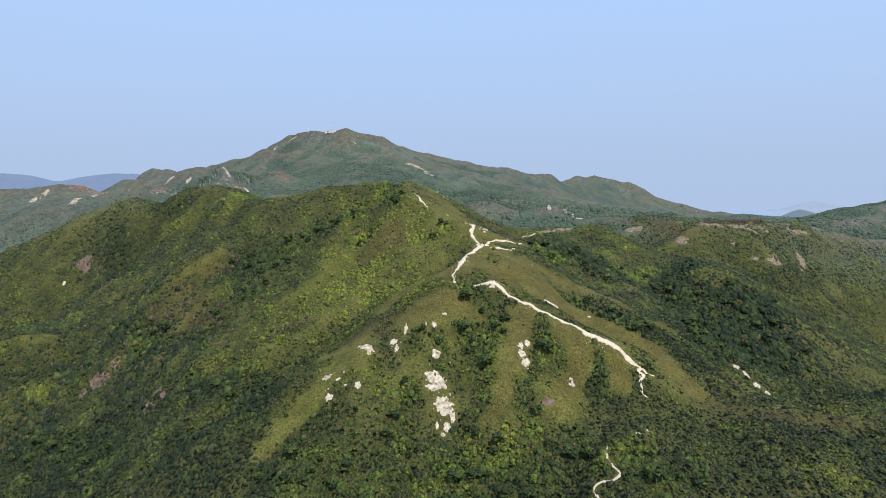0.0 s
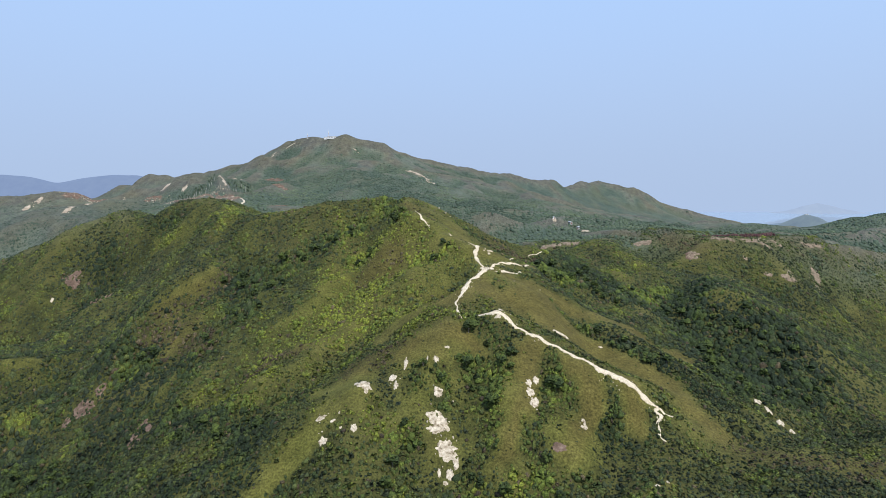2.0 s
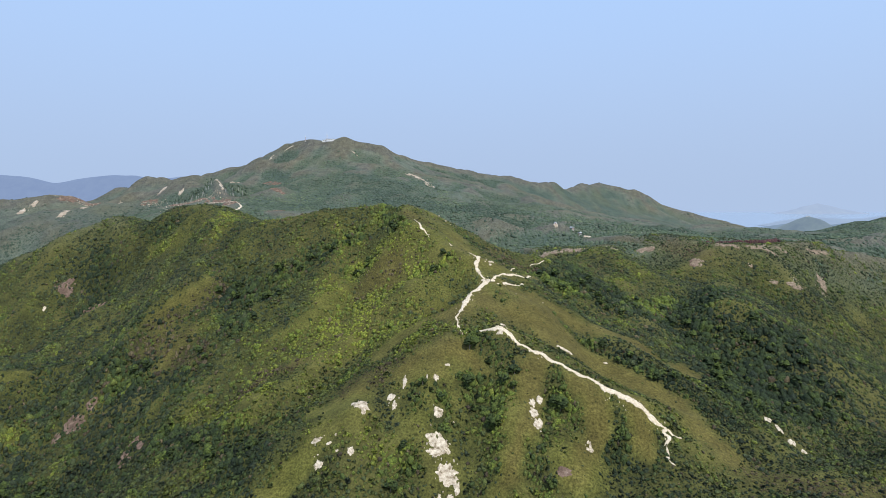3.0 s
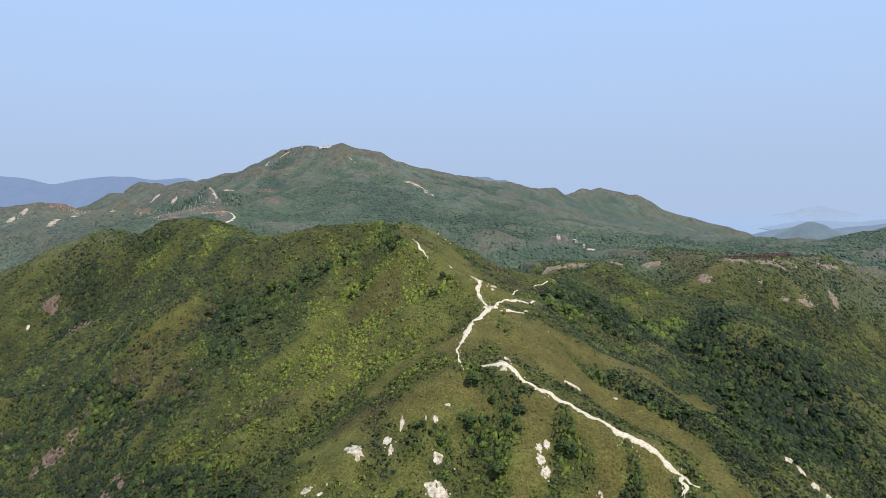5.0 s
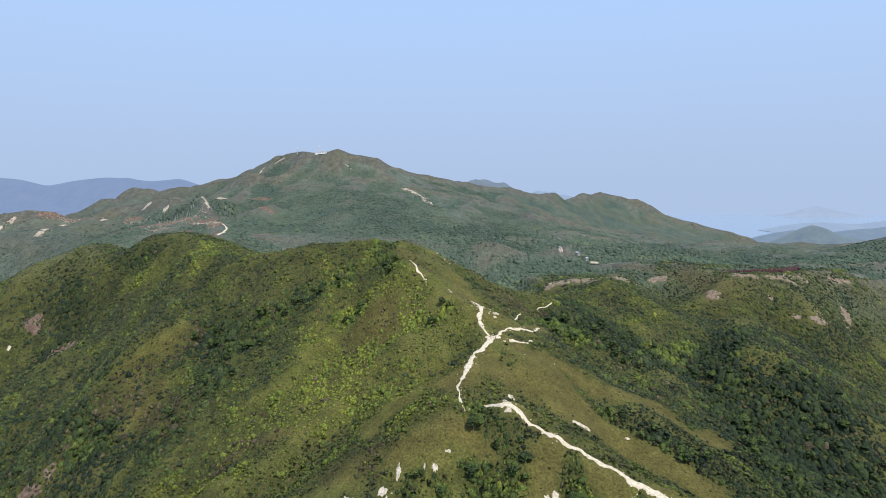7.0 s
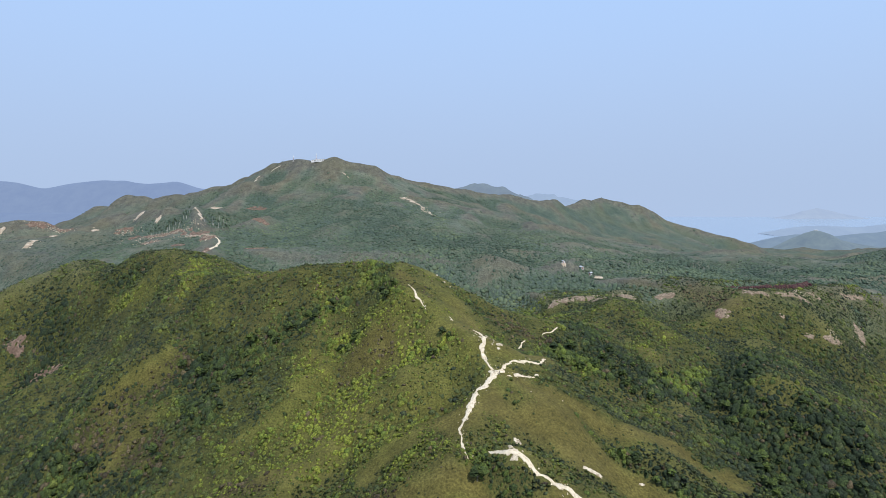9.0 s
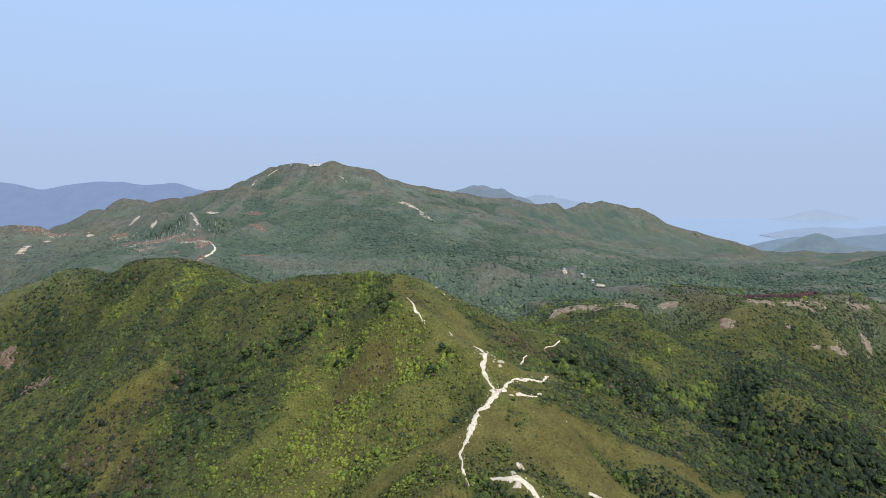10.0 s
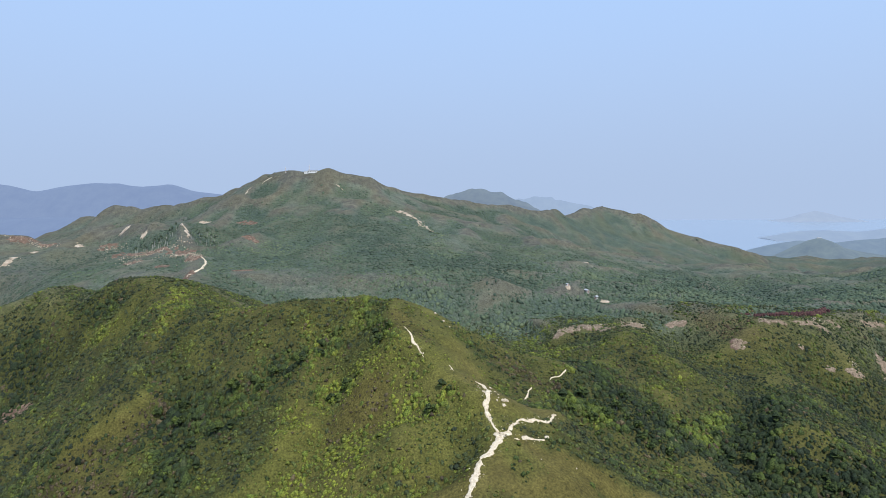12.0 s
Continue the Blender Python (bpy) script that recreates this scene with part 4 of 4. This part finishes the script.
# haze colours that glow, not the hills' own
BLUE = make_hazed_distance("haze_blue_hills", (0.235, 0.33, 0.56))
PALE_BLUE = make_hazed_distance("hazy_islands", (0.365, 0.488, 0.70))
FAINT = make_hazed_distance("faint_island", (0.435, 0.552, 0.77))
GREY = make_hazed_distance("haze_grey_hills", (0.21, 0.28, 0.37), 2.5, 0.02)
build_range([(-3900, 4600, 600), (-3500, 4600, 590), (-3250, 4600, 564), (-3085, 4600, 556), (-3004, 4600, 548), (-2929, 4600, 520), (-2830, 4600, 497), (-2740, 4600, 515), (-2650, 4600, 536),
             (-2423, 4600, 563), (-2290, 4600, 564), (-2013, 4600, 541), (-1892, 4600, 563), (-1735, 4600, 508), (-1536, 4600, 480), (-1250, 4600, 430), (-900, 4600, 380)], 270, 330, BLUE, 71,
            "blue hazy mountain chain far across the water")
build_range([(-3300, 3000, 400), (-2700, 3000, 392), (-2300, 3000, 398), (-1950, 3000, 388), (-1600, 3000, 392), (-1250, 3000, 380), (-800, 3000, 330)], 270, 300, make_hazed_distance("haze_blue_foothills", (0.225, 0.32, 0.55)), 76,
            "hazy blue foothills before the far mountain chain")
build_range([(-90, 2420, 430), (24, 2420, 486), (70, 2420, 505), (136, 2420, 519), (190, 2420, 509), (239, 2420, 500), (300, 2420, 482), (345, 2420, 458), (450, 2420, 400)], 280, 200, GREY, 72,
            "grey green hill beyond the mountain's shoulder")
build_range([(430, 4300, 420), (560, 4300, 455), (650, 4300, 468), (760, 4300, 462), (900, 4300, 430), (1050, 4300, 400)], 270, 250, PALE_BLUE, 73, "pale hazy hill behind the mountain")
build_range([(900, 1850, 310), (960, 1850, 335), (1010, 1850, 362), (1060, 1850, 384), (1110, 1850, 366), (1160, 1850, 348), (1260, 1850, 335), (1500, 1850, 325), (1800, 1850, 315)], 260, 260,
            make_hazed_distance("hazy_green_knoll", (0.195, 0.27, 0.335), 3.0, 0.03), 77, "hazy blue green knoll before the sea")
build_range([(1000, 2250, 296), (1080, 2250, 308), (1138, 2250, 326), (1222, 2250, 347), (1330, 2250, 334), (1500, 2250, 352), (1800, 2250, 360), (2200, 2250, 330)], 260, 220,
            make_hazed_distance("hazy_blue_dome", (0.225, 0.32, 0.45), 2.0, 0.02), 78, "hazy blue dome behind the knoll")
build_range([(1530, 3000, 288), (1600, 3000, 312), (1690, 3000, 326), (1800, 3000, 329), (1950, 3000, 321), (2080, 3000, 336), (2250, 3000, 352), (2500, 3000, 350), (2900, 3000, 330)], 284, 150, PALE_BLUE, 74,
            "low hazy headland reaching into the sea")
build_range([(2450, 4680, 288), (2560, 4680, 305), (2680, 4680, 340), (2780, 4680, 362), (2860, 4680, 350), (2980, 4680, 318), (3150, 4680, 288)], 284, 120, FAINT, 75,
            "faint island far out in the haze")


# ---- built things ----
def part(name, bm, mat, parent, label=""):
    me = bpy.data.meshes.new(name)
    bm.to_mesh(me)
    bm.free()
    me.materials.append(mat)
    ob = new(name, me)
    ob.parent = parent
    return tagged(ob, label)


def block(size, at=(0, 0, 0), bevel=0.0):
    """A block with its foot's middle at the given place."""
    bm = bmesh.new()
    bmesh.ops.create_cube(bm, size=1.0, matrix=Matrix.Translation((at[0], at[1], at[2] + size[2] / 2)) @ Matrix.Diagonal((*size, 1)))
    if bevel:
        bmesh.ops.bevel(bm, geom=bm.edges[:], offset=bevel, segments=1, affect="EDGES")
    return bm


def rod(a, b, r0, r1=None, sides=6):
    """A tapered round bar from a to b."""
    a, b = Vector(a), Vector(b)
    bm = bmesh.new()
    m = Matrix.Translation((a + b) / 2) @ (b - a).to_track_quat("Z", "Y").to_matrix().to_4x4()
    bmesh.ops.create_cone(bm, cap_ends=True, segments=sides, radius1=r0, radius2=r0 if r1 is None else r1, depth=(b - a).length, matrix=m)
    return bm


def gable(width, depth, rise, z, over=0.4):
    """A two-sided roof slab with eaves."""
    bm = bmesh.new()
    w, d, t = width / 2 + over, depth / 2 + over, 0.18
    ring = [(-w, z - 0.1), (0, z + rise), (w, z - 0.1), (w, z - 0.1 + t), (0, z + rise + t), (-w, z - 0.1 + t)]
    front = [bm.verts.new((x, -d, h)) for x, h in ring]
    back = [bm.verts.new((x, d, h)) for x, h in ring]
    for k in range(6):
        bm.faces.new((front[k], front[(k + 1) % 6], back[(k + 1) % 6], back[k]))
    for row in (front, back):
        for k in ((0, 1, 4, 5), (1, 2, 3, 4)):
            bm.faces.new([row[q] for q in k])
    bmesh.ops.recalc_face_normals(bm, faces=bm.faces[:])
    return bm


def plain(name, colour, rough=0.7, metal=0.0, scale=1.5, change=0.2):
    m, n, l, s = material(name, rough)
    s.inputs["Metallic"].default_value = metal
    l.new(ramp(n, l, noise_node(n, l, scale, 5), [(0.3, tuple(c * (1 - change) for c in colour)), (0.7, tuple(min(1.0, c * (1 + change)) for c in colour))]), s.inputs["Base Color"])
    return m


WHITEWASH = plain("white_render", (0.72, 0.72, 0.70), 0.8)
CONCRETE = plain("grey_concrete", (0.36, 0.35, 0.33), 0.9)
TIN = plain("weathered_sheet_roof", (0.42, 0.44, 0.46), 0.6)
TILES = plain("dull_red_roof", (0.26, 0.12, 0.08), 0.8)
DARK_GLASS = plain("dark_window", (0.03, 0.035, 0.04), 0.2)
MAST_RED = plain("red_paint", (0.42, 0.07, 0.05), 0.6)
MAST_WHITE = plain("white_paint", (0.78, 0.78, 0.76), 0.6)
BARK = plain("grey_bark", (0.22, 0.19, 0.16), 0.95)
BLEACHED = plain("bleached_bark", (0.44, 0.42, 0.38), 0.95)


def spot(x, y):
    return float(ground_height(np.array(float(x)), np.array(float(y))))


def house(x, y, turn, width, depth, high, walls, roof_mat, label, flat=False, foot=None):
    base = tagged(new("house"), label, "house", "small buildings")
    part("wall", block((width, depth, high + 1.0), (0, 0, -1.0)), walls, base)
    if flat:
        part("roof", block((width + 0.5, depth + 0.5, 0.3), (0, 0, high + 0.003), 0.05), roof_mat, base)
    else:
        part("roof", gable(width, depth, width * 0.28, high), roof_mat, base)
    for k in range(max(2, int(depth / 3))):
        at = -depth / 2 + depth * (k + 0.5) / max(2, int(depth / 3))
        for side in (-1, 1):
            w = part("window", block((0.08, 1.1, 1.2), (side * (width / 2 + 0.03), at, 1.2)), DARK_GLASS, base)
            part("sill", block((0.16, 1.3, 0.08), (side * (width / 2 + 0.06), at, 1.1)), CONCRETE, w)
    part("door", block((0.95, 0.08, 2.05), (0, -depth / 2 - 0.03, 0.0)), TILES, base, "dull red door")
    base.matrix_world = pose(x, y, spot(x, y) if foot is None else foot, 0, 0, turn)
    return base


def mast(x, y, high, label):
    base = tagged(new("radio_mast"), label, "radio mast", "summit masts")
    feet = [(0.7 * math.cos(k * 2.094), 0.7 * math.sin(k * 2.094)) for k in range(3)]
    bands = 5
    for k, (fx, fy) in enumerate(feet):
        for b in range(bands):
            f0, f1 = b / bands, (b + 1) / bands
            part("leg", rod((fx * (1 - 0.75 * f0), fy * (1 - 0.75 * f0), high * f0), (fx * (1 - 0.75 * f1), fy * (1 - 0.75 * f1), high * f1), 0.11), MAST_RED if b % 2 else MAST_WHITE, base)
            gx, gy = feet[(k + 1) % 3]
            part("brace", rod((fx * (1 - 0.75 * f0), fy * (1 - 0.75 * f0), high * f0), (gx * (1 - 0.75 * f1), gy * (1 - 0.75 * f1), high * f1), 0.05), MAST_WHITE, base)
    part("aerial", rod((0, 0, high), (0, 0, high * 1.25), 0.07, 0.03), MAST_WHITE, base)
    for b in (0.6, 0.8):
        part("dish", rod((0.3, -0.45, high * b), (0.35, -0.85, high * b), 0.7, 0.5, 12), WHITEWASH, base, "white dish aerial")
    part("footing", block((2.2, 2.2, 1.2), (0, 0, -1.0), 0.05), CONCRETE, base)
    base.matrix_world = pose(x, y, spot(x, y))
    return base


house(-200, 1140, 80, 7, 15, 3.4, WHITEWASH, TIN, "low white radio station with a flat roof on the summit", True)
house(-211, 1143, 95, 5, 7, 3.0, WHITEWASH, TIN, "small white equipment hut beside the radio station", True)
mast(-207, 1146, 13, "red and white lattice radio mast beside the station")
mast(-246, 1152, 9, "short lattice mast on the bare summit ridge")
house(150, 768, 20, 3.2, 4.6, 2.5, CONCRETE, TIN, "small farmhouse with a grey sheet roof among trees")
house(158, 762, -40, 2.8, 4, 2.4, CONCRETE, TIN, "small grey farmhouse with a sheet roof among trees")
house(131, 772, 10, 2.4, 2.8, 2.2, WHITEWASH, TIN, "white hut standing alone in the woods")
house(1060, 1850, 70, 7, 10, 3.6, WHITEWASH, TIN, "white building on top of the far knoll", True, 381.0)


# ---- trees that stand out singly ----
def leaf_crown(rng, wide, high, low, puffs, mat):
    """A crown of overlapping ragged leaf masses with gaps between them."""
    Vs, Fs, Ts, base = [], [], [], 0
    for k in range(puffs):
        a, r = rng.random() * 6.283, wide * 0.34 * math.sqrt(rng.random())
        V, F = clump(rng, [(5, -0.1, 0.7), (6, 0.35, 1.05), (4, 0.8, 0.6), (1, 1.0, 0.0)])
        s = wide * rng.uniform(0.38, 0.62)
        V = V * (s, s, s * 0.8) + (r * math.cos(a), r * math.sin(a), low + (high - low) * rng.uniform(0.0, 0.62))
        Vs.append(V), Fs.append(F + base), Ts.append(np.full(len(V), rng.uniform(0.15, 0.68)))
        base += len(V)
    me = mesh_of("crown", np.concatenate(Vs), np.concatenate(Fs), mat, False)
    point_values(me, "tone", np.concatenate(Ts))
    return me


def tree(rng, wide, high, puffs, leaves, bark, label, group, bare=0.25, thick=0.12):
    base = tagged(new("tree"), label, "tree", group)
    bm = rod((0, 0, -0.6), (0.1 * wide * rng.uniform(-1, 1), 0.1 * wide * rng.uniform(-1, 1), high * 0.8), thick, thick * 0.35, 6)
    for k in range(4):
        a, z = rng.random() * 6.283, high * rng.uniform(bare, 0.6)
        limb = rod((0, 0, z), (wide * 0.3 * math.cos(a), wide * 0.3 * math.sin(a), z + high * 0.22), thick * 0.45, thick * 0.15, 5)
        me = bpy.data.meshes.new("limb")
        limb.to_mesh(me)
        limb.free()
        bm.from_mesh(me)
        bpy.data.meshes.remove(me)
    part("trunk", bm, bark, base)
    crown = new("crown", leaf_crown(rng, wide, high, high * bare, puffs, leaves))
    crown.parent = base
    return base


def plant_trees():
    rng = np.random.default_rng(12)
    scrub_trees = [tree(rng, w, h, 8, LUSH, BARK, "dark green rounded tree rising from the scrub", "trees on the hillside") for w, h in ((4.2, 3.8), (5.0, 4.4), (3.6, 3.6), (5.6, 4.8), (4.6, 4.2))]
    tall_trees = [tree(rng, w, h, 5, WOODS, BLEACHED, "slender pale-trunked tree with a thin crown", "plantation trees", 0.55, 0.22) for w, h in ((3.2, 10.0), (3.8, 11.5), (2.8, 9.0))]
    X, Y = jittered(-330, 330, 232, 520, 9.0, rng)
    good = (along(X, Y, WOODED) > 0.35) & (bareness(X, Y) < 0.5)
    X, Y = X[good], Y[good]
    order = rng.permutation(len(X))[:230]
    for k, (x, y) in enumerate(zip(X[order], Y[order])):
        s = rng.uniform(0.75, 1.25)
        m = pose(x, y, spot(x, y), 0, 0, rng.uniform(0, 360)) @ Matrix.Scale(s, 4)
        first = scrub_trees[k % 5]
        if k < 5:
            first.matrix_world = m
        else:
            copy_thing(first, m)
    rows = [(-385 + 115 * rng.random(), 905 + 50 * rng.random()) for _ in range(80)] + [(215 + 40 * rng.random(), 770 + 40 * rng.random()) for _ in range(24)] + [(400 + 90 * rng.random(), 800 + 60 * rng.random()) for _ in range(24)]
    rows = [(x, y) for x, y in rows if abs(x + 321) > 13]
    for k, (x, y) in enumerate(rows):
        s = rng.uniform(0.75, 1.15) * (0.5 if x > 0 else 1.0)
        m = pose(x, y, spot(x, y), 0, 0, rng.uniform(0, 360)) @ Matrix.Scale(s, 4)
        first = tall_trees[k % 3]
        if k < 3:
            first.matrix_world = m
        else:
            copy_thing(first, m)


RED_LEAVES = make_leaves("dead_red_leaves", [(0.0, (0.050, 0.026, 0.030)), (0.5, (0.078, 0.036, 0.040)), (1.0, (0.105, 0.062, 0.052))])


def plant_red():
    rng = np.random.default_rng(15)
    X = 272 + 94 * np.clip(rng.beta(1.6, 1.2, 300), 0, 1)
    Y = 692.0 + rng.uniform(0, 8, 300) + np.clip(X - 340, 0, 40) * 0.8
    size = rng.uniform(1.8, 3.8, 300)
    scatter("dead_scrub", X, Y, size, size * 1.1, rng.random(300), RED_LEAVES, [(5, -0.6, 0.85), (5, 0.42, 1.0), (1, 1.0, 0.0)], 16,
            "dark red withered scrub along the plateau's rim", "scrub")


plant_trees()
plant_red()


# ---- boulders and rubble ----
def boulder_mesh(rng):
    """A weathered block: a rounded lump cut by a few flat faces."""
    bm = bmesh.new()
    bmesh.ops.create_icosphere(bm, subdivisions=2, radius=0.5)
    cuts = [(Vector(rng.normal(0, 1, 3)).normalized(), rng.uniform(0.28, 0.42)) for _ in range(7)]
    for v in bm.verts:
        for way, far in cuts:
            over = v.co.dot(way) - far
            if over > 0:
                v.co -= way * over
        v.co *= 1 + rng.normal(0, 0.03)
        v.co.z *= 0.8
    me = bpy.data.meshes.new("boulder")
    bm.to_mesh(me)
    bm.free()
    me.materials.append(PALE)
    return me


def place_boulders():
    rng = np.random.default_rng(21)
    kinds = [boulder_mesh(rng) for _ in range(6)]
    spots = [(48.5, 427.5, 2.6), (50, 426.5, 1.7), (-5, 535, 1.8), (0, 528, 2.2), (4, 524, 1.4), (60, 414, 0.9), (43, 410, 0.8), (30, 441, 1.1), (27, 445, 0.9), (29, 436, 0.8)]
    for x, y, rx, ry in [(-43, 333, 4, 3), (-60, 312, 4, 5), (-2, 318, 4, 14), (43, 318, 3, 6), (-26, 331, 3, 3)]:
        spots += [(x + rx * rng.uniform(-1, 1), y + ry * rng.uniform(-1, 1), rng.uniform(0.6, 1.3)) for _ in range(5)]
    for x, y, rx, ry in [(-606, 1074, 44, 8), (-350, 890, 45, 20), (-465, 1068, 10, 6), (-520, 1043, 7, 8), (-566, 962, 6, 14), (-672, 1042, 10, 10)]:
        spots += [(x + rx * rng.uniform(-1, 1), y + ry * rng.uniform(-1, 1), rng.uniform(1.0, 2.8)) for _ in range(9)]
    for k, (x, y, s) in enumerate(spots):
        ob = new("boulder", kinds[k % 6])
        ob.matrix_world = pose(x, y, spot(x, y) + 0.18 * s, rng.uniform(-20, 20), rng.uniform(-20, 20), rng.uniform(0, 360)) @ Matrix.Scale(s, 4)
        tagged(ob, "pale weathered granite boulder half sunk in the slope", "boulder", "boulders on the hills")


def scatter_rubble():
    rng = np.random.default_rng(23)
    X, Y = [], []
    for x, y, rx, ry, count in [(113, 673, 14, 4, 150), (142, 681, 16, 4, 170), (172, 685, 14, 4, 150), (333, 686, 20, 4, 170), (350, 647, 9, 5, 50), (383, 658, 6, 9, 60), (-350, 893, 40, 16, 460), (-300, 860, 22, 12, 200), (-400, 940, 30, 16, 260), (-445, 985, 20, 10, 80), (-275, 828, 10, 16, 90), (-347, 843, 12, 8, 60), (-608, 1074, 42, 8, 170), (-30, 1045, 24, 22, 40), (-2, 312, 7, 16, 40)]:
        X += list(x + rx * np.clip(rng.normal(0, 0.5, count), -1.2, 1.2))
        Y += list(y + ry * np.clip(rng.normal(0, 0.5, count), -1.2, 1.2))
    X, Y = np.array(X), np.array(Y)
    size = np.where(Y > 760, rng.uniform(0.6, 1.7, len(X)), rng.uniform(0.4, 1.2, len(X)))
    scatter("rubble", X, Y, size, size * 0.6, rng.random(len(X)), TAN, [(5, -0.5, 0.95), (4, 0.6, 0.8), (1, 0.85, 0.0)], 24,
            "loose pale stones strewn over the eroded scars", "rubble")


place_boulders()
scatter_rubble()


# ---- signpost and stones by the path ----
def signpost(x, y):
    base = tagged(new("signpost"), "dark wooden trail signpost where the paths meet", "signpost")
    part("post", rod((0, 0, -0.4), (0, 0, 1.75), 0.13, 0.11, 8), BARK, base)
    board = part("board", block((0.62, 0.06, 0.34), (0.0, -0.15, 1.25), 0.01), BARK, base, "dark square board")
    part("cap", rod((0, 0, 1.755), (0, 0, 1.86), 0.14, 0.05, 8), BARK, base)
    base.matrix_world = pose(x, y, spot(x, y) + 0.2)


def strew_path_stones():
    """Loose pale stones beside the trodden ground."""
    rng = np.random.default_rng(31)
    X, Y = [], []
    for line in PATHS[:9]:
        for a, b in zip(line[:-1], line[1:]):
            long = math.hypot(b[0] - a[0], b[1] - a[1])
            for _ in range(int(long * 1.6)):
                f, off = rng.random(), rng.normal(0, 0.75) * a[2]
                X.append(a[0] + (b[0] - a[0]) * f - (b[1] - a[1]) / long * off)
                Y.append(a[1] + (b[1] - a[1]) * f + (b[0] - a[0]) / long * off)
    X, Y = np.array(X), np.array(Y)
    size = np.clip(np.exp(rng.normal(-1.0, 0.4, len(X))), 0.15, 0.75)
    scatter("stones", X, Y, size, size * 0.6, rng.random(len(X)), PATH, [(5, -0.5, 0.95), (4, 0.6, 0.8), (1, 0.85, 0.0)], 32,
            "loose whitish stones along the worn path", "stones")


signpost(28.2, 421.5)
strew_path_stones()
